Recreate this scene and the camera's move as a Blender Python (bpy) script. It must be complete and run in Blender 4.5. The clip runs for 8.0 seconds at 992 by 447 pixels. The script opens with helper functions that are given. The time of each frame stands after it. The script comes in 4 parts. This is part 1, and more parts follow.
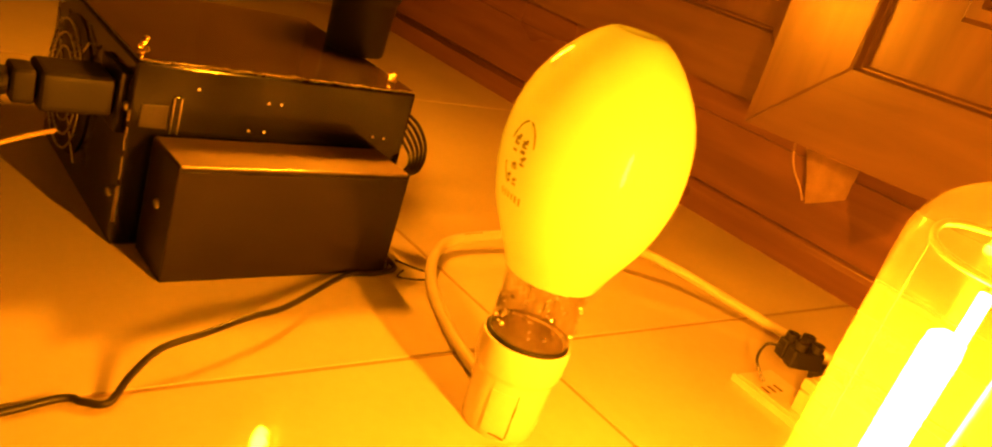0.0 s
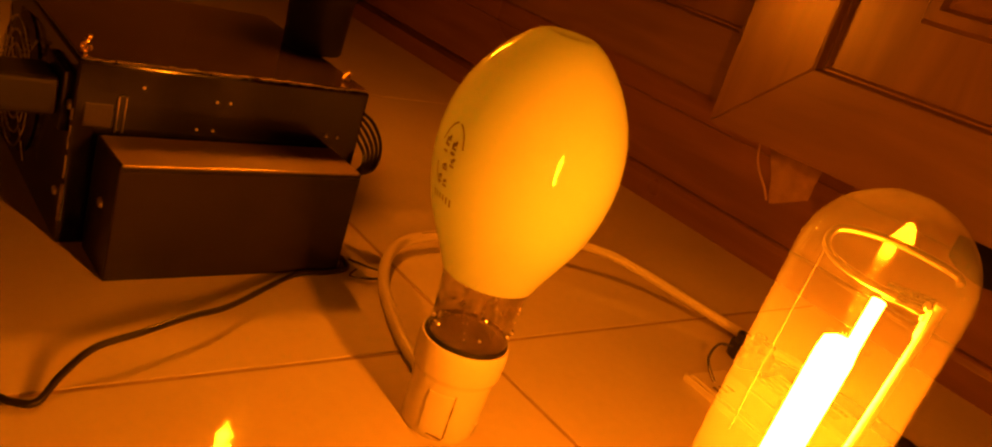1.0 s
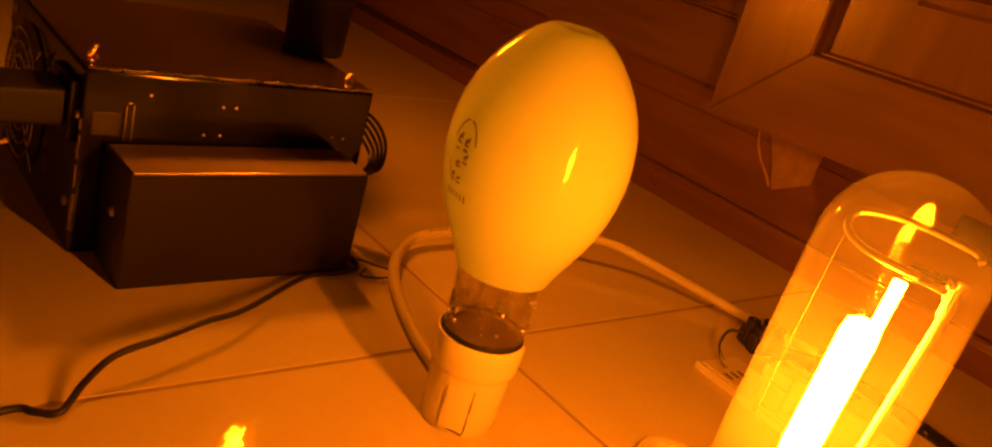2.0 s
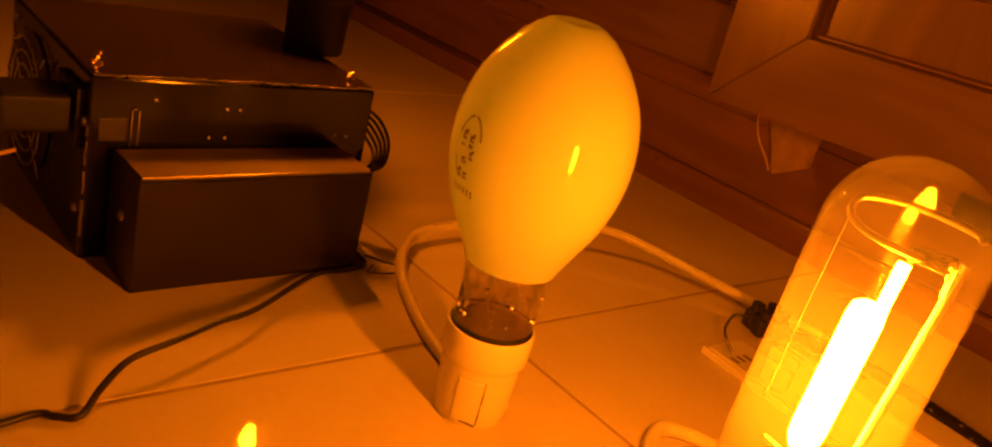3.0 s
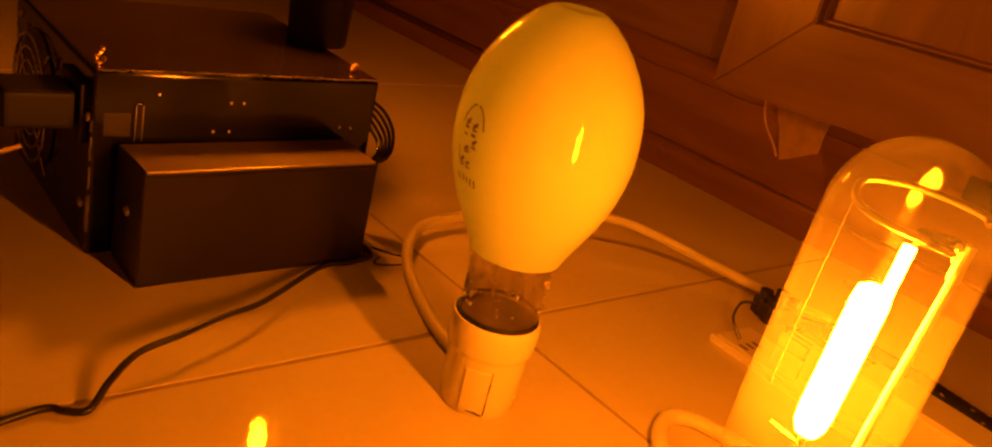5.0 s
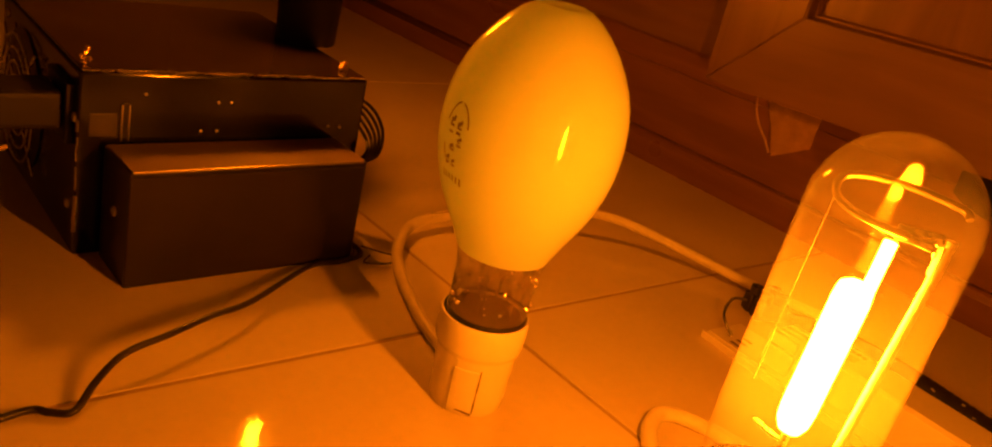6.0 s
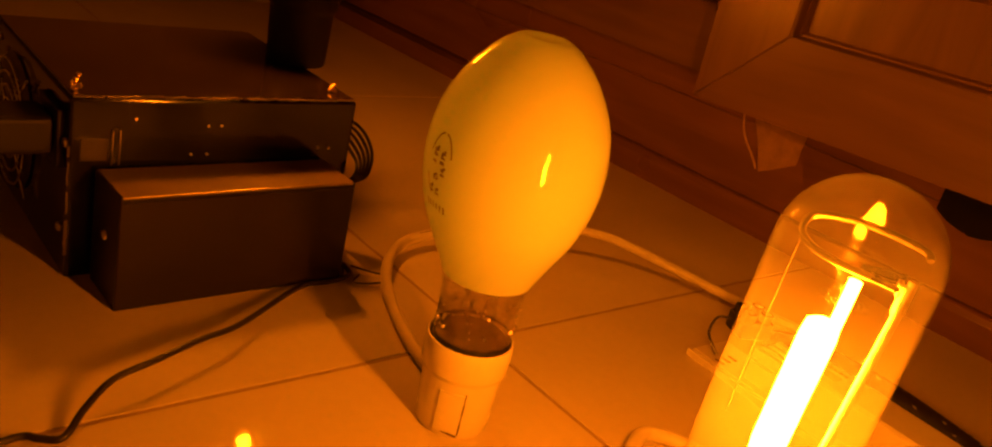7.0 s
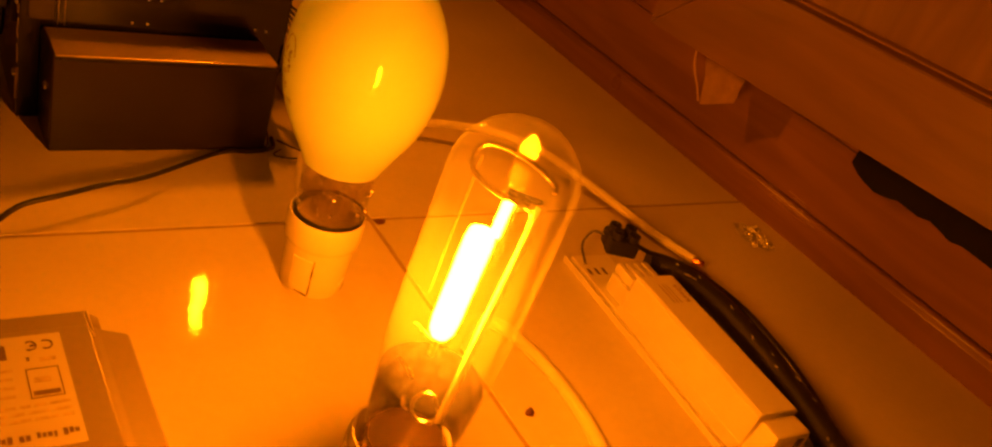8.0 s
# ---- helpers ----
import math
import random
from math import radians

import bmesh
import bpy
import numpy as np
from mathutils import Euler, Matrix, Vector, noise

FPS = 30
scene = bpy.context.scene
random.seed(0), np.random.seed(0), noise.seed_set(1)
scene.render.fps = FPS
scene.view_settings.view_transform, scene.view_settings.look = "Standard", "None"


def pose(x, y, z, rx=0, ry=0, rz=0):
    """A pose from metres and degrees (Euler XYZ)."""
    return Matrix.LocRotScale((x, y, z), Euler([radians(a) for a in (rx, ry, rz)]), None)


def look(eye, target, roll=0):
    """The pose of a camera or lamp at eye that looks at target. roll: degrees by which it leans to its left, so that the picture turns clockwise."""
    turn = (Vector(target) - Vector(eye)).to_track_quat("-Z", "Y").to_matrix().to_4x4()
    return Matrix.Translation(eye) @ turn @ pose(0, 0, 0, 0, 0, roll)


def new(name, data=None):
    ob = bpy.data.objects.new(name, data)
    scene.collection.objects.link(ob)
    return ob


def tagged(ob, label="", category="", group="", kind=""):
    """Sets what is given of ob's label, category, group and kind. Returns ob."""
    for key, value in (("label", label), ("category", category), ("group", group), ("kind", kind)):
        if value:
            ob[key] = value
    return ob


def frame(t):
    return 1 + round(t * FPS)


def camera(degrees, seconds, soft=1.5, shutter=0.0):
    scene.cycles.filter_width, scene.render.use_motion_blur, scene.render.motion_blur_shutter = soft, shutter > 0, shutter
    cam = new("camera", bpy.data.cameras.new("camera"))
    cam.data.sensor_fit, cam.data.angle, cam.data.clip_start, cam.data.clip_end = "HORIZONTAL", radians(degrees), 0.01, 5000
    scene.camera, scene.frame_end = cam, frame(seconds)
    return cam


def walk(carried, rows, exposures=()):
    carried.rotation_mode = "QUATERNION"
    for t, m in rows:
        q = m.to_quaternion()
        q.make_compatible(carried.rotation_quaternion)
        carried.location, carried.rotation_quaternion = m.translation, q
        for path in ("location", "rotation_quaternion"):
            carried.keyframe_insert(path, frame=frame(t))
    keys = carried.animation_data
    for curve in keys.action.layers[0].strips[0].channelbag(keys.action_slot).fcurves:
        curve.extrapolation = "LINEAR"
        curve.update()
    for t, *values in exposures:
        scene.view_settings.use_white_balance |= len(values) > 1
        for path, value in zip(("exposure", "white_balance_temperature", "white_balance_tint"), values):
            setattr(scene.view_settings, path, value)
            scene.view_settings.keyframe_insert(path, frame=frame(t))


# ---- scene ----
# ======== camera and walk ========
cam = camera(59.83, 8.0, soft=2.1, shutter=0.15)


def aim(x, y, z, yaw, pitch, roll):
    """A camera pose from its place, its turn to the left of +y, its tilt up and its lean."""
    a, p = radians(yaw), radians(pitch)
    ahead = Vector((-math.sin(a) * math.cos(p), math.cos(a) * math.cos(p), math.sin(p)))
    return look((x, y, z), Vector((x, y, z)) + ahead, roll)


PATH = [
    (0.0, -0.2887, -0.2576, 0.1957, -43.551, -19.892, 18.090),
    (0.2, -0.2732, -0.2670, 0.2047, -43.296, -20.229, 18.323),
    (0.5, -0.2702, -0.2731, 0.2064, -43.491, -20.134, 18.332),
    (1.0, -0.2714, -0.2704, 0.2041, -43.877, -20.041, 18.448),
    (2.5, -0.2814, -0.2678, 0.2029, -44.455, -20.514, 15.552),
    (3.0, -0.2829, -0.2685, 0.2050, -44.540, -20.868, 14.983),
    (3.5, -0.2825, -0.2683, 0.2046, -44.546, -20.990, 14.734),
    (4.0, -0.2824, -0.2690, 0.2052, -44.467, -21.163, 14.454),
    (5.5, -0.2794, -0.2698, 0.2040, -43.967, -21.668, 13.868),
    (6.0, -0.2768, -0.2714, 0.2050, -44.187, -21.687, 13.679),
    (6.5, -0.2724, -0.2730, 0.2069, -44.368, -21.715, 13.532),
    (7.0, -0.2761, -0.2745, 0.2158, -44.362, -21.363, 13.634),
    (7.5, -0.2695, -0.2776, 0.2179, -44.507, -21.222, 14.089),
    (7.7, -0.2489, -0.2974, 0.2333, -44.264, -21.939, 15.745),
    (7.8, -0.2388, -0.3143, 0.2398, -42.901, -24.411, 18.508),
    (7.9, -0.2362, -0.3373, 0.2483, -42.363, -27.322, 20.672),
    (8.0, -0.2275, -0.3626, 0.2646, -41.415, -29.438, 20.236),
]
EXPOSURES = [(0.0, 1.8, 5300, -40), (0.2, 1.45, 5900, -22), (0.5, 0.85, 6500, 6), (0.8, 0.2, 6500, 10), (1.0, 0.0, 6500, 10), (5.5, 0.0, 6500, 10), (6.5, -0.22, 6500, 10), (7.2, -0.27, 6500, 10), (7.5, -0.1, 6500, 9), (7.8, 0.1, 6500, 5), (8.0, 0.12, 6500, 4)]
walk(cam, [(t, aim(*row)) for t, *row in PATH], EXPOSURES)

# ======== light: a closed room at night, lit by the two burning lamps ========
night = bpy.data.worlds.new("night")
night.use_nodes = True
night.node_tree.nodes["Background"].inputs[0].default_value = (0.004, 0.003, 0.002, 1)
night.node_tree.nodes["Background"].inputs[1].default_value = 0.2
scene.world = night
SODIUM = (1.0, 0.19, 0.0024)
ARC_NEAR, ARC_FAR = 585.0, 500.0


# ======== materials ========
def nodes_of(name):
    m = bpy.data.materials.new(name)
    m.use_nodes = True
    return m, m.node_tree.nodes, m.node_tree.links, m.node_tree.nodes["Principled BSDF"]


def surface(name, base, rough=0.5, metal=0.0, vary=0.15, scale=40.0, fine=400.0, bump=0.1, stretch=(1, 1, 1), coat=0.0, spec=0.5, wear=None, rough_vary=0.12, random_tint=0.0):
    """A painted, metal or mineral surface: two scales of mottling in colour, gloss and relief."""
    m, n, l, p = nodes_of(name)
    co = n.new("ShaderNodeTexCoord")
    mp = n.new("ShaderNodeMapping")
    mp.inputs["Scale"].default_value = stretch
    l.new(co.outputs["Object"], mp.inputs["Vector"])
    big, small = n.new("ShaderNodeTexNoise"), n.new("ShaderNodeTexNoise")
    for t, s, d in ((big, scale, 4), (small, fine, 3)):
        t.inputs["Scale"].default_value, t.inputs["Detail"].default_value = s, d
        l.new(mp.outputs["Vector"], t.inputs["Vector"])
    add = n.new("ShaderNodeMath")
    add.operation = "MULTIPLY_ADD"
    l.new(small.outputs["Fac"], add.inputs[0])
    add.inputs[1].default_value = 0.45
    l.new(big.outputs["Fac"], add.inputs[2])
    ramp = n.new("ShaderNodeMapRange")
    ramp.inputs["From Min"].default_value, ramp.inputs["From Max"].default_value = 0.4, 1.05
    ramp.inputs["To Min"].default_value, ramp.inputs["To Max"].default_value = 1 - vary, 1 + vary
    l.new(add.outputs[0], ramp.inputs["Value"])
    value = ramp.outputs["Result"]
    if random_tint:
        info = n.new("ShaderNodeObjectInfo")
        r2 = n.new("ShaderNodeMapRange")
        r2.inputs["To Min"].default_value, r2.inputs["To Max"].default_value = 1 - random_tint, 1 + random_tint
        l.new(info.outputs["Random"], r2.inputs["Value"])
        mul = n.new("ShaderNodeMath")
        mul.operation = "MULTIPLY"
        l.new(value, mul.inputs[0])
        l.new(r2.outputs["Result"], mul.inputs[1])
        value = mul.outputs[0]
    tint = n.new("ShaderNodeVectorMath")
    tint.operation = "SCALE"
    tint.inputs[0].default_value = base
    l.new(value, tint.inputs["Scale"])
    colour = tint.outputs["Vector"]
    if wear:
        mix = n.new("ShaderNodeMix")
        mix.data_type = "RGBA"
        spots = n.new("ShaderNodeTexNoise")
        spots.inputs["Scale"].default_value, spots.inputs["Detail"].default_value = wear[1], 6
        l.new(co.outputs["Object"], spots.inputs["Vector"])
        cut = n.new("ShaderNodeMapRange")
        cut.inputs["From Min"].default_value, cut.inputs["From Max"].default_value = wear[2], wear[2] + 0.06
        l.new(spots.outputs["Fac"], cut.inputs["Value"])
        l.new(cut.outputs["Result"], mix.inputs[0])
        l.new(colour, mix.inputs[6])
        mix.inputs[7].default_value = (*wear[0], 1)
        colour = mix.outputs[2]
    l.new(colour, p.inputs["Base Color"])
    rr = n.new("ShaderNodeMapRange")
    rr.inputs["From Min"].default_value, rr.inputs["From Max"].default_value = 0.4, 1.05
    rr.inputs["To Min"].default_value, rr.inputs["To Max"].default_value = max(0.02, rough - rough_vary), min(1, rough + rough_vary)
    l.new(add.outputs[0], rr.inputs["Value"])
    l.new(rr.outputs["Result"], p.inputs["Roughness"])
    p.inputs["Metallic"].default_value = metal
    p.inputs["Coat Weight"].default_value = coat
    p.inputs["Specular IOR Level"].default_value = spec
    if bump:
        b = n.new("ShaderNodeBump")
        b.inputs["Strength"].default_value, b.inputs["Distance"].default_value = bump, 0.0006
        l.new(add.outputs[0], b.inputs["Height"])
        l.new(b.outputs["Normal"], p.inputs["Normal"])
    return m


def gloss_by_angle(n, l, f0):
    """Gloss that grows towards grazing angles, alike on both sides of a thin pane."""
    w, p, a = n.new("ShaderNodeLayerWeight"), n.new("ShaderNodeMath"), n.new("ShaderNodeMath")
    w.inputs["Blend"].default_value = 0.5
    p.operation, a.operation = "POWER", "MULTIPLY_ADD"
    p.inputs[1].default_value = 5.0
    a.inputs[1].default_value, a.inputs[2].default_value = 0.7, f0
    l.new(w.outputs["Facing"], p.inputs[0])
    l.new(p.outputs[0], a.inputs[0])
    return a.outputs[0]


def clear_glass(name, haze=0.0, f0=0.06, rough=0.02):
    """Thin clear glass: see-through, mirror gloss by angle, a scattering haze that stands in for glow."""
    m, n, l, p = nodes_of(name)
    n.remove(p)
    out = n["Material Output"]
    see, shine, glow_haze = n.new("ShaderNodeBsdfTransparent"), n.new("ShaderNodeBsdfGlossy"), n.new("ShaderNodeBsdfTranslucent")
    see.inputs["Color"].default_value = (0.97, 0.97, 0.97, 1)
    shine.inputs["Roughness"].default_value = rough
    glow_haze.inputs["Color"].default_value = (0.9, 0.9, 0.9, 1)
    a, b = n.new("ShaderNodeMixShader"), n.new("ShaderNodeMixShader")
    a.inputs[0].default_value = haze
    l.new(see.outputs[0], a.inputs[1])
    l.new(glow_haze.outputs[0], a.inputs[2])
    l.new(gloss_by_angle(n, l, f0), b.inputs[0])
    l.new(a.outputs[0], b.inputs[1])
    l.new(shine.outputs[0], b.inputs[2])
    l.new(b.outputs[0], out.inputs["Surface"])
    return m


def glowing(name, strength):
    m, n, l, p = nodes_of(name)
    p.inputs["Base Color"].default_value = (0.8, 0.8, 0.78, 1)
    p.inputs["Emission Color"].default_value = (*SODIUM, 1)
    p.inputs["Emission Strength"].default_value = strength
    return m


def coated_glass(name):
    """Bulb glass with a white powder coat inside: it lets light soak through, under a glossy skin."""
    m, n, l, p = nodes_of(name)
    n.remove(p)
    out = n["Material Output"]
    d, t, g = n.new("ShaderNodeBsdfDiffuse"), n.new("ShaderNodeBsdfTranslucent"), n.new("ShaderNodeBsdfGlossy")
    co, cloud, r = n.new("ShaderNodeTexCoord"), n.new("ShaderNodeTexNoise"), n.new("ShaderNodeMapRange")
    cloud.inputs["Scale"].default_value, cloud.inputs["Detail"].default_value = 45, 4
    l.new(co.outputs["Object"], cloud.inputs["Vector"])
    r.inputs["To Min"].default_value, r.inputs["To Max"].default_value = 0.50, 0.58
    l.new(cloud.outputs["Fac"], r.inputs["Value"])
    d.inputs["Color"].default_value = (0.76, 0.90, 0.80, 1)
    t.inputs["Color"].default_value = (0.82, 0.96, 0.88, 1)
    g.inputs["Roughness"].default_value = 0.018
    mix, top = n.new("ShaderNodeMixShader"), n.new("ShaderNodeMixShader")
    l.new(r.outputs["Result"], mix.inputs[0])
    l.new(d.outputs[0], mix.inputs[1])
    l.new(t.outputs[0], mix.inputs[2])
    l.new(gloss_by_angle(n, l, 0.04), top.inputs[0])
    l.new(mix.outputs[0], top.inputs[1])
    l.new(g.outputs[0], top.inputs[2])
    l.new(top.outputs[0], out.inputs["Surface"])
    return m


def varnished_wood(name, base, dark, along=(1, 1, 1), rough=0.33):
    """Brown varnished wood: streaks along the grain, pores, and a satin lacquer."""
    m, n, l, p = nodes_of(name)
    co, mp = n.new("ShaderNodeTexCoord"), n.new("ShaderNodeMapping")
    mp.inputs["Scale"].default_value = along
    l.new(co.outputs["Object"], mp.inputs["Vector"])
    grain, pores, cloud = (n.new("ShaderNodeTexNoise") for _ in range(3))
    for t, s, d in ((grain, 60, 5), (pores, 500, 2), (cloud, 5, 3)):
        t.inputs["Scale"].default_value, t.inputs["Detail"].default_value = s, d
        l.new((co if t is cloud else mp).outputs["Object" if t is cloud else "Vector"], t.inputs["Vector"])
    grain.inputs["Distortion"].default_value = 0.6
    ramp = n.new("ShaderNodeValToRGB")
    ramp.color_ramp.elements[0].position, ramp.color_ramp.elements[1].position = 0.3, 0.75
    ramp.color_ramp.elements[0].color, ramp.color_ramp.elements[1].color = (*dark, 1), (*base, 1)
    l.new(grain.outputs["Fac"], ramp.inputs[0])
    mr = n.new("ShaderNodeMapRange")
    mr.inputs["To Min"].default_value, mr.inputs["To Max"].default_value = 0.65, 1.25
    l.new(cloud.outputs["Fac"], mr.inputs["Value"])
    sc = n.new("ShaderNodeVectorMath")
    sc.operation = "SCALE"
    l.new(ramp.outputs[0], sc.inputs[0])
    l.new(mr.outputs["Result"], sc.inputs["Scale"])
    l.new(sc.outputs["Vector"], p.inputs["Base Color"])
    r2 = n.new("ShaderNodeMapRange")
    r2.inputs["To Min"].default_value, r2.inputs["To Max"].default_value = rough - 0.1, rough + 0.14
    l.new(cloud.outputs["Fac"], r2.inputs["Value"])
    l.new(r2.outputs["Result"], p.inputs["Roughness"])
    b = n.new("ShaderNodeBump")
    b.inputs["Strength"].default_value, b.inputs["Distance"].default_value = 0.12, 0.0005
    l.new(pores.outputs["Fac"], b.inputs["Height"])
    l.new(b.outputs["Normal"], p.inputs["Normal"])
    return m


TILE = surface("glazed_tile", (0.66, 0.61, 0.49), 0.032, vary=0.07, scale=14, fine=190, bump=0.2, spec=0.5, random_tint=0.03, rough_vary=0.015)
GROUT = surface("grout", (0.37, 0.29, 0.20), 0.9, vary=0.25, scale=60, fine=700, bump=0.5)
WOOD_UP = varnished_wood("door_wood_upright", (0.215, 0.122, 0.050), (0.145, 0.080, 0.031), (3, 1, 0.12))
WOOD_ALONG = varnished_wood("door_wood_level", (0.215, 0.122, 0.050), (0.145, 0.080, 0.031), (3, 0.12, 1))
WOOD_PLINTH = varnished_wood("plinth_wood", (0.245, 0.120, 0.046), (0.170, 0.079, 0.029), (3, 0.1, 1), 0.28)
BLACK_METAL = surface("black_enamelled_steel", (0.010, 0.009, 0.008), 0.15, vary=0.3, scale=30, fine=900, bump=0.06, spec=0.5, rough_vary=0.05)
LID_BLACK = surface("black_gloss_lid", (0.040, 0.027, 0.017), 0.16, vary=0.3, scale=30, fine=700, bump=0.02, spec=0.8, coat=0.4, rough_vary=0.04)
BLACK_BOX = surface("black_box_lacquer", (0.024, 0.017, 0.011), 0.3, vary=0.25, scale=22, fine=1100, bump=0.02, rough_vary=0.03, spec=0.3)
# Box top far paler than its sides: its lit look is put into colour.
LIT_BOX_LID = surface("lit_box_lid", (0.22, 0.16, 0.1), 0.42, vary=0.3, scale=28, fine=600, bump=0.05, rough_vary=0.06)
BARE_METAL = surface("bare_cut_steel", (0.75, 0.7, 0.62), 0.32, 1.0, vary=0.3, scale=150, fine=900, bump=0.6)
SCUFFED = surface("scuffed_enamel", (0.05, 0.04, 0.03), 0.45, 0.1, vary=0.4, scale=120, fine=900, bump=0.4)
BRASS = surface("yellow_metal", (0.85, 0.66, 0.3), 0.3, 1.0, vary=0.3, scale=200, fine=900, bump=0.5)
DULL_WIRE = surface("dull_nickel_wire", (0.34, 0.29, 0.22), 0.4, 1.0, vary=0.2, bump=0.0)
ROD_STEEL = surface("hot_rod_steel", (0.85, 0.82, 0.78), 0.55, 0.6, vary=0.06, bump=0.0)
STEEL_WIRE = surface("lamp_wire", (0.8, 0.78, 0.75), 0.25, 1.0, vary=0.1, bump=0.0)
PORCELAIN = surface("glazed_porcelain", (0.78, 0.75, 0.68), 0.2, vary=0.05, scale=60, fine=500, bump=0.06)
DARK_HOLDER = surface("dark_bakelite", (0.05, 0.028, 0.018), 0.3, vary=0.2, scale=50, fine=500, bump=0.08)
CABLE_WHITE = surface("white_pvc", (0.74, 0.7, 0.6), 0.42, vary=0.1, scale=60, fine=500, bump=0.1)
CABLE_BLACK = surface("black_pvc", (0.014, 0.012, 0.011), 0.38, vary=0.3, scale=90, fine=700, bump=0.1)
SLEEVE = surface("black_braided_sleeve", (0.016, 0.014, 0.012), 0.45, vary=0.5, scale=250, fine=1400, bump=0.7)
WHITE_SHELL = surface("white_plastic_casing", (0.72, 0.69, 0.6), 0.35, vary=0.06, scale=35, fine=600, bump=0.08)
GREY_CASE = surface("grey_painted_steel", (0.22, 0.19, 0.15), 0.3, vary=0.08, scale=18, fine=300, bump=0.01, rough_vary=0.03)
PAPER = surface("label_paper", (0.44, 0.42, 0.36), 0.6, vary=0.05, scale=80, fine=700, bump=0.08)
INK = surface("dark_ink", (0.13, 0.085, 0.05), 0.6, vary=0.2, bump=0.0)
GREY_INK = surface("worn_bulb_ink", (0.4, 0.33, 0.24), 0.5, vary=0.4, scale=300, fine=900, bump=0.0)
BULB_INK = surface("faded_bulb_ink", (0.26, 0.19, 0.11), 0.4, vary=0.5, scale=300, fine=900, bump=0.0)
BLACK_TAPE = surface("black_foam_tape", (0.012, 0.01, 0.009), 0.85, vary=0.4, scale=120, fine=900, bump=0.5)
VENEER = surface("torn_veneer", (0.52, 0.35, 0.19), 0.6, vary=0.2, scale=120, fine=900, bump=0.4)
PALE_SCRATCH = surface("scratched_varnish", (0.6, 0.45, 0.28), 0.25, vary=0.4, scale=400, fine=1500, bump=0.3)
COPPER = surface("copper", (0.8, 0.36, 0.2), 0.3, 1.0, vary=0.2, bump=0.2)
BLACK_PLASTIC = surface("black_plastic", (0.011, 0.009, 0.008), 0.55, vary=0.25, scale=60, fine=700, bump=0.15)
YELLOW_PVC = surface("yellow_pvc", (0.75, 0.6, 0.2), 0.4, vary=0.1, bump=0.05)
# Kept pale so the added walls and ceiling throw lamp light back.
BOUNCE_PAINT = surface("bounce_paint", (0.8, 0.76, 0.68), 0.85, vary=0.08, scale=4, fine=90, bump=0.15)
STAIN = surface("rust_crumb", (0.12, 0.045, 0.02), 0.7, vary=0.4, scale=200, fine=900, bump=0.5)
# Tube and dome haze put the arc's glow and bright rim into the glass.
GLASS_TUBE = clear_glass("clear_tube_glass", haze=0.02, f0=0.004, rough=0.05)
GLASS_DOME = clear_glass("clear_dome_glass", haze=0.028, f0=0.04, rough=0.03)
CLEAR_TAPE = clear_glass("clear_tape", haze=0.14, f0=0.5, rough=0.36)
GLASS_NECK = clear_glass("clear_neck_glass", haze=0.004)
GLASS_STEM = clear_glass("stem_glass", haze=0.003, f0=0.05)

def mirror_film(name, see_through, base, rough):
    """The dark brown mirror that getter metal leaves on the glass by the base."""
    m, n, l, p = nodes_of(name)
    p.inputs["Base Color"].default_value = (*base, 1)
    p.inputs["Metallic"].default_value = 0.9
    p.inputs["Roughness"].default_value = rough
    co, t, r = n.new("ShaderNodeTexCoord"), n.new("ShaderNodeTexNoise"), n.new("ShaderNodeMapRange")
    t.inputs["Scale"].default_value, t.inputs["Detail"].default_value = 110, 4
    l.new(co.outputs["Object"], t.inputs["Vector"])
    r.inputs["From Min"].default_value, r.inputs["From Max"].default_value = 0.35, 0.65
    r.inputs["To Min"].default_value, r.inputs["To Max"].default_value = 1 - see_through - 0.22, min(1, 1 - see_through + 0.22)
    l.new(t.outputs["Fac"], r.inputs["Value"])
    l.new(r.outputs["Result"], p.inputs["Alpha"])
    b = n.new("ShaderNodeBump")
    b.inputs["Strength"].default_value, b.inputs["Distance"].default_value = 0.35, 0.001
    l.new(t.outputs["Fac"], b.inputs["Height"])
    l.new(b.outputs["Normal"], p.inputs["Normal"])
    return m


FILM = mirror_film("getter_film", 0.70, (0.36, 0.26, 0.16), 0.1)
DARK_FILM = mirror_film("dark_getter_film", 0.1, (0.12, 0.085, 0.055), 0.25)
BULB_WHITE = coated_glass("white_coated_glass")
NEAR_ARC, FAR_ARC = glowing("near_arc", ARC_NEAR), glowing("far_arc", ARC_FAR)


# ======== mesh helpers ========
def thing(name, label, category, at=(0, 0, 0), turn=0.0, group="", kind=""):
    ob = new(name)
    ob.empty_display_size = 0.02
    ob.matrix_basis = pose(*at, 0, 0, turn)
    return tagged(ob, label, category, group, kind)


def smooth(bm, angle=0.6):
    for f in bm.faces:
        n = f.normal
        f.smooth = not (max(abs(n.x), abs(n.y), abs(n.z)) > 0.99999 and f.calc_area() > 4e-6)
    for e in bm.edges:
        if len(e.link_faces) == 2 and e.calc_face_angle(0) > angle:
            e.smooth = False


def part(name, bm, material, parent, label="", kind="", sharp=0.6):
    bm.normal_update()
    smooth(bm, sharp)
    me = bpy.data.meshes.new(name)
    bm.normal_update()
    bm.to_mesh(me)
    bm.free()
    me.materials.append(material)
    ob = new(name, me)
    ob.parent = parent
    return tagged(ob, label, kind=kind)


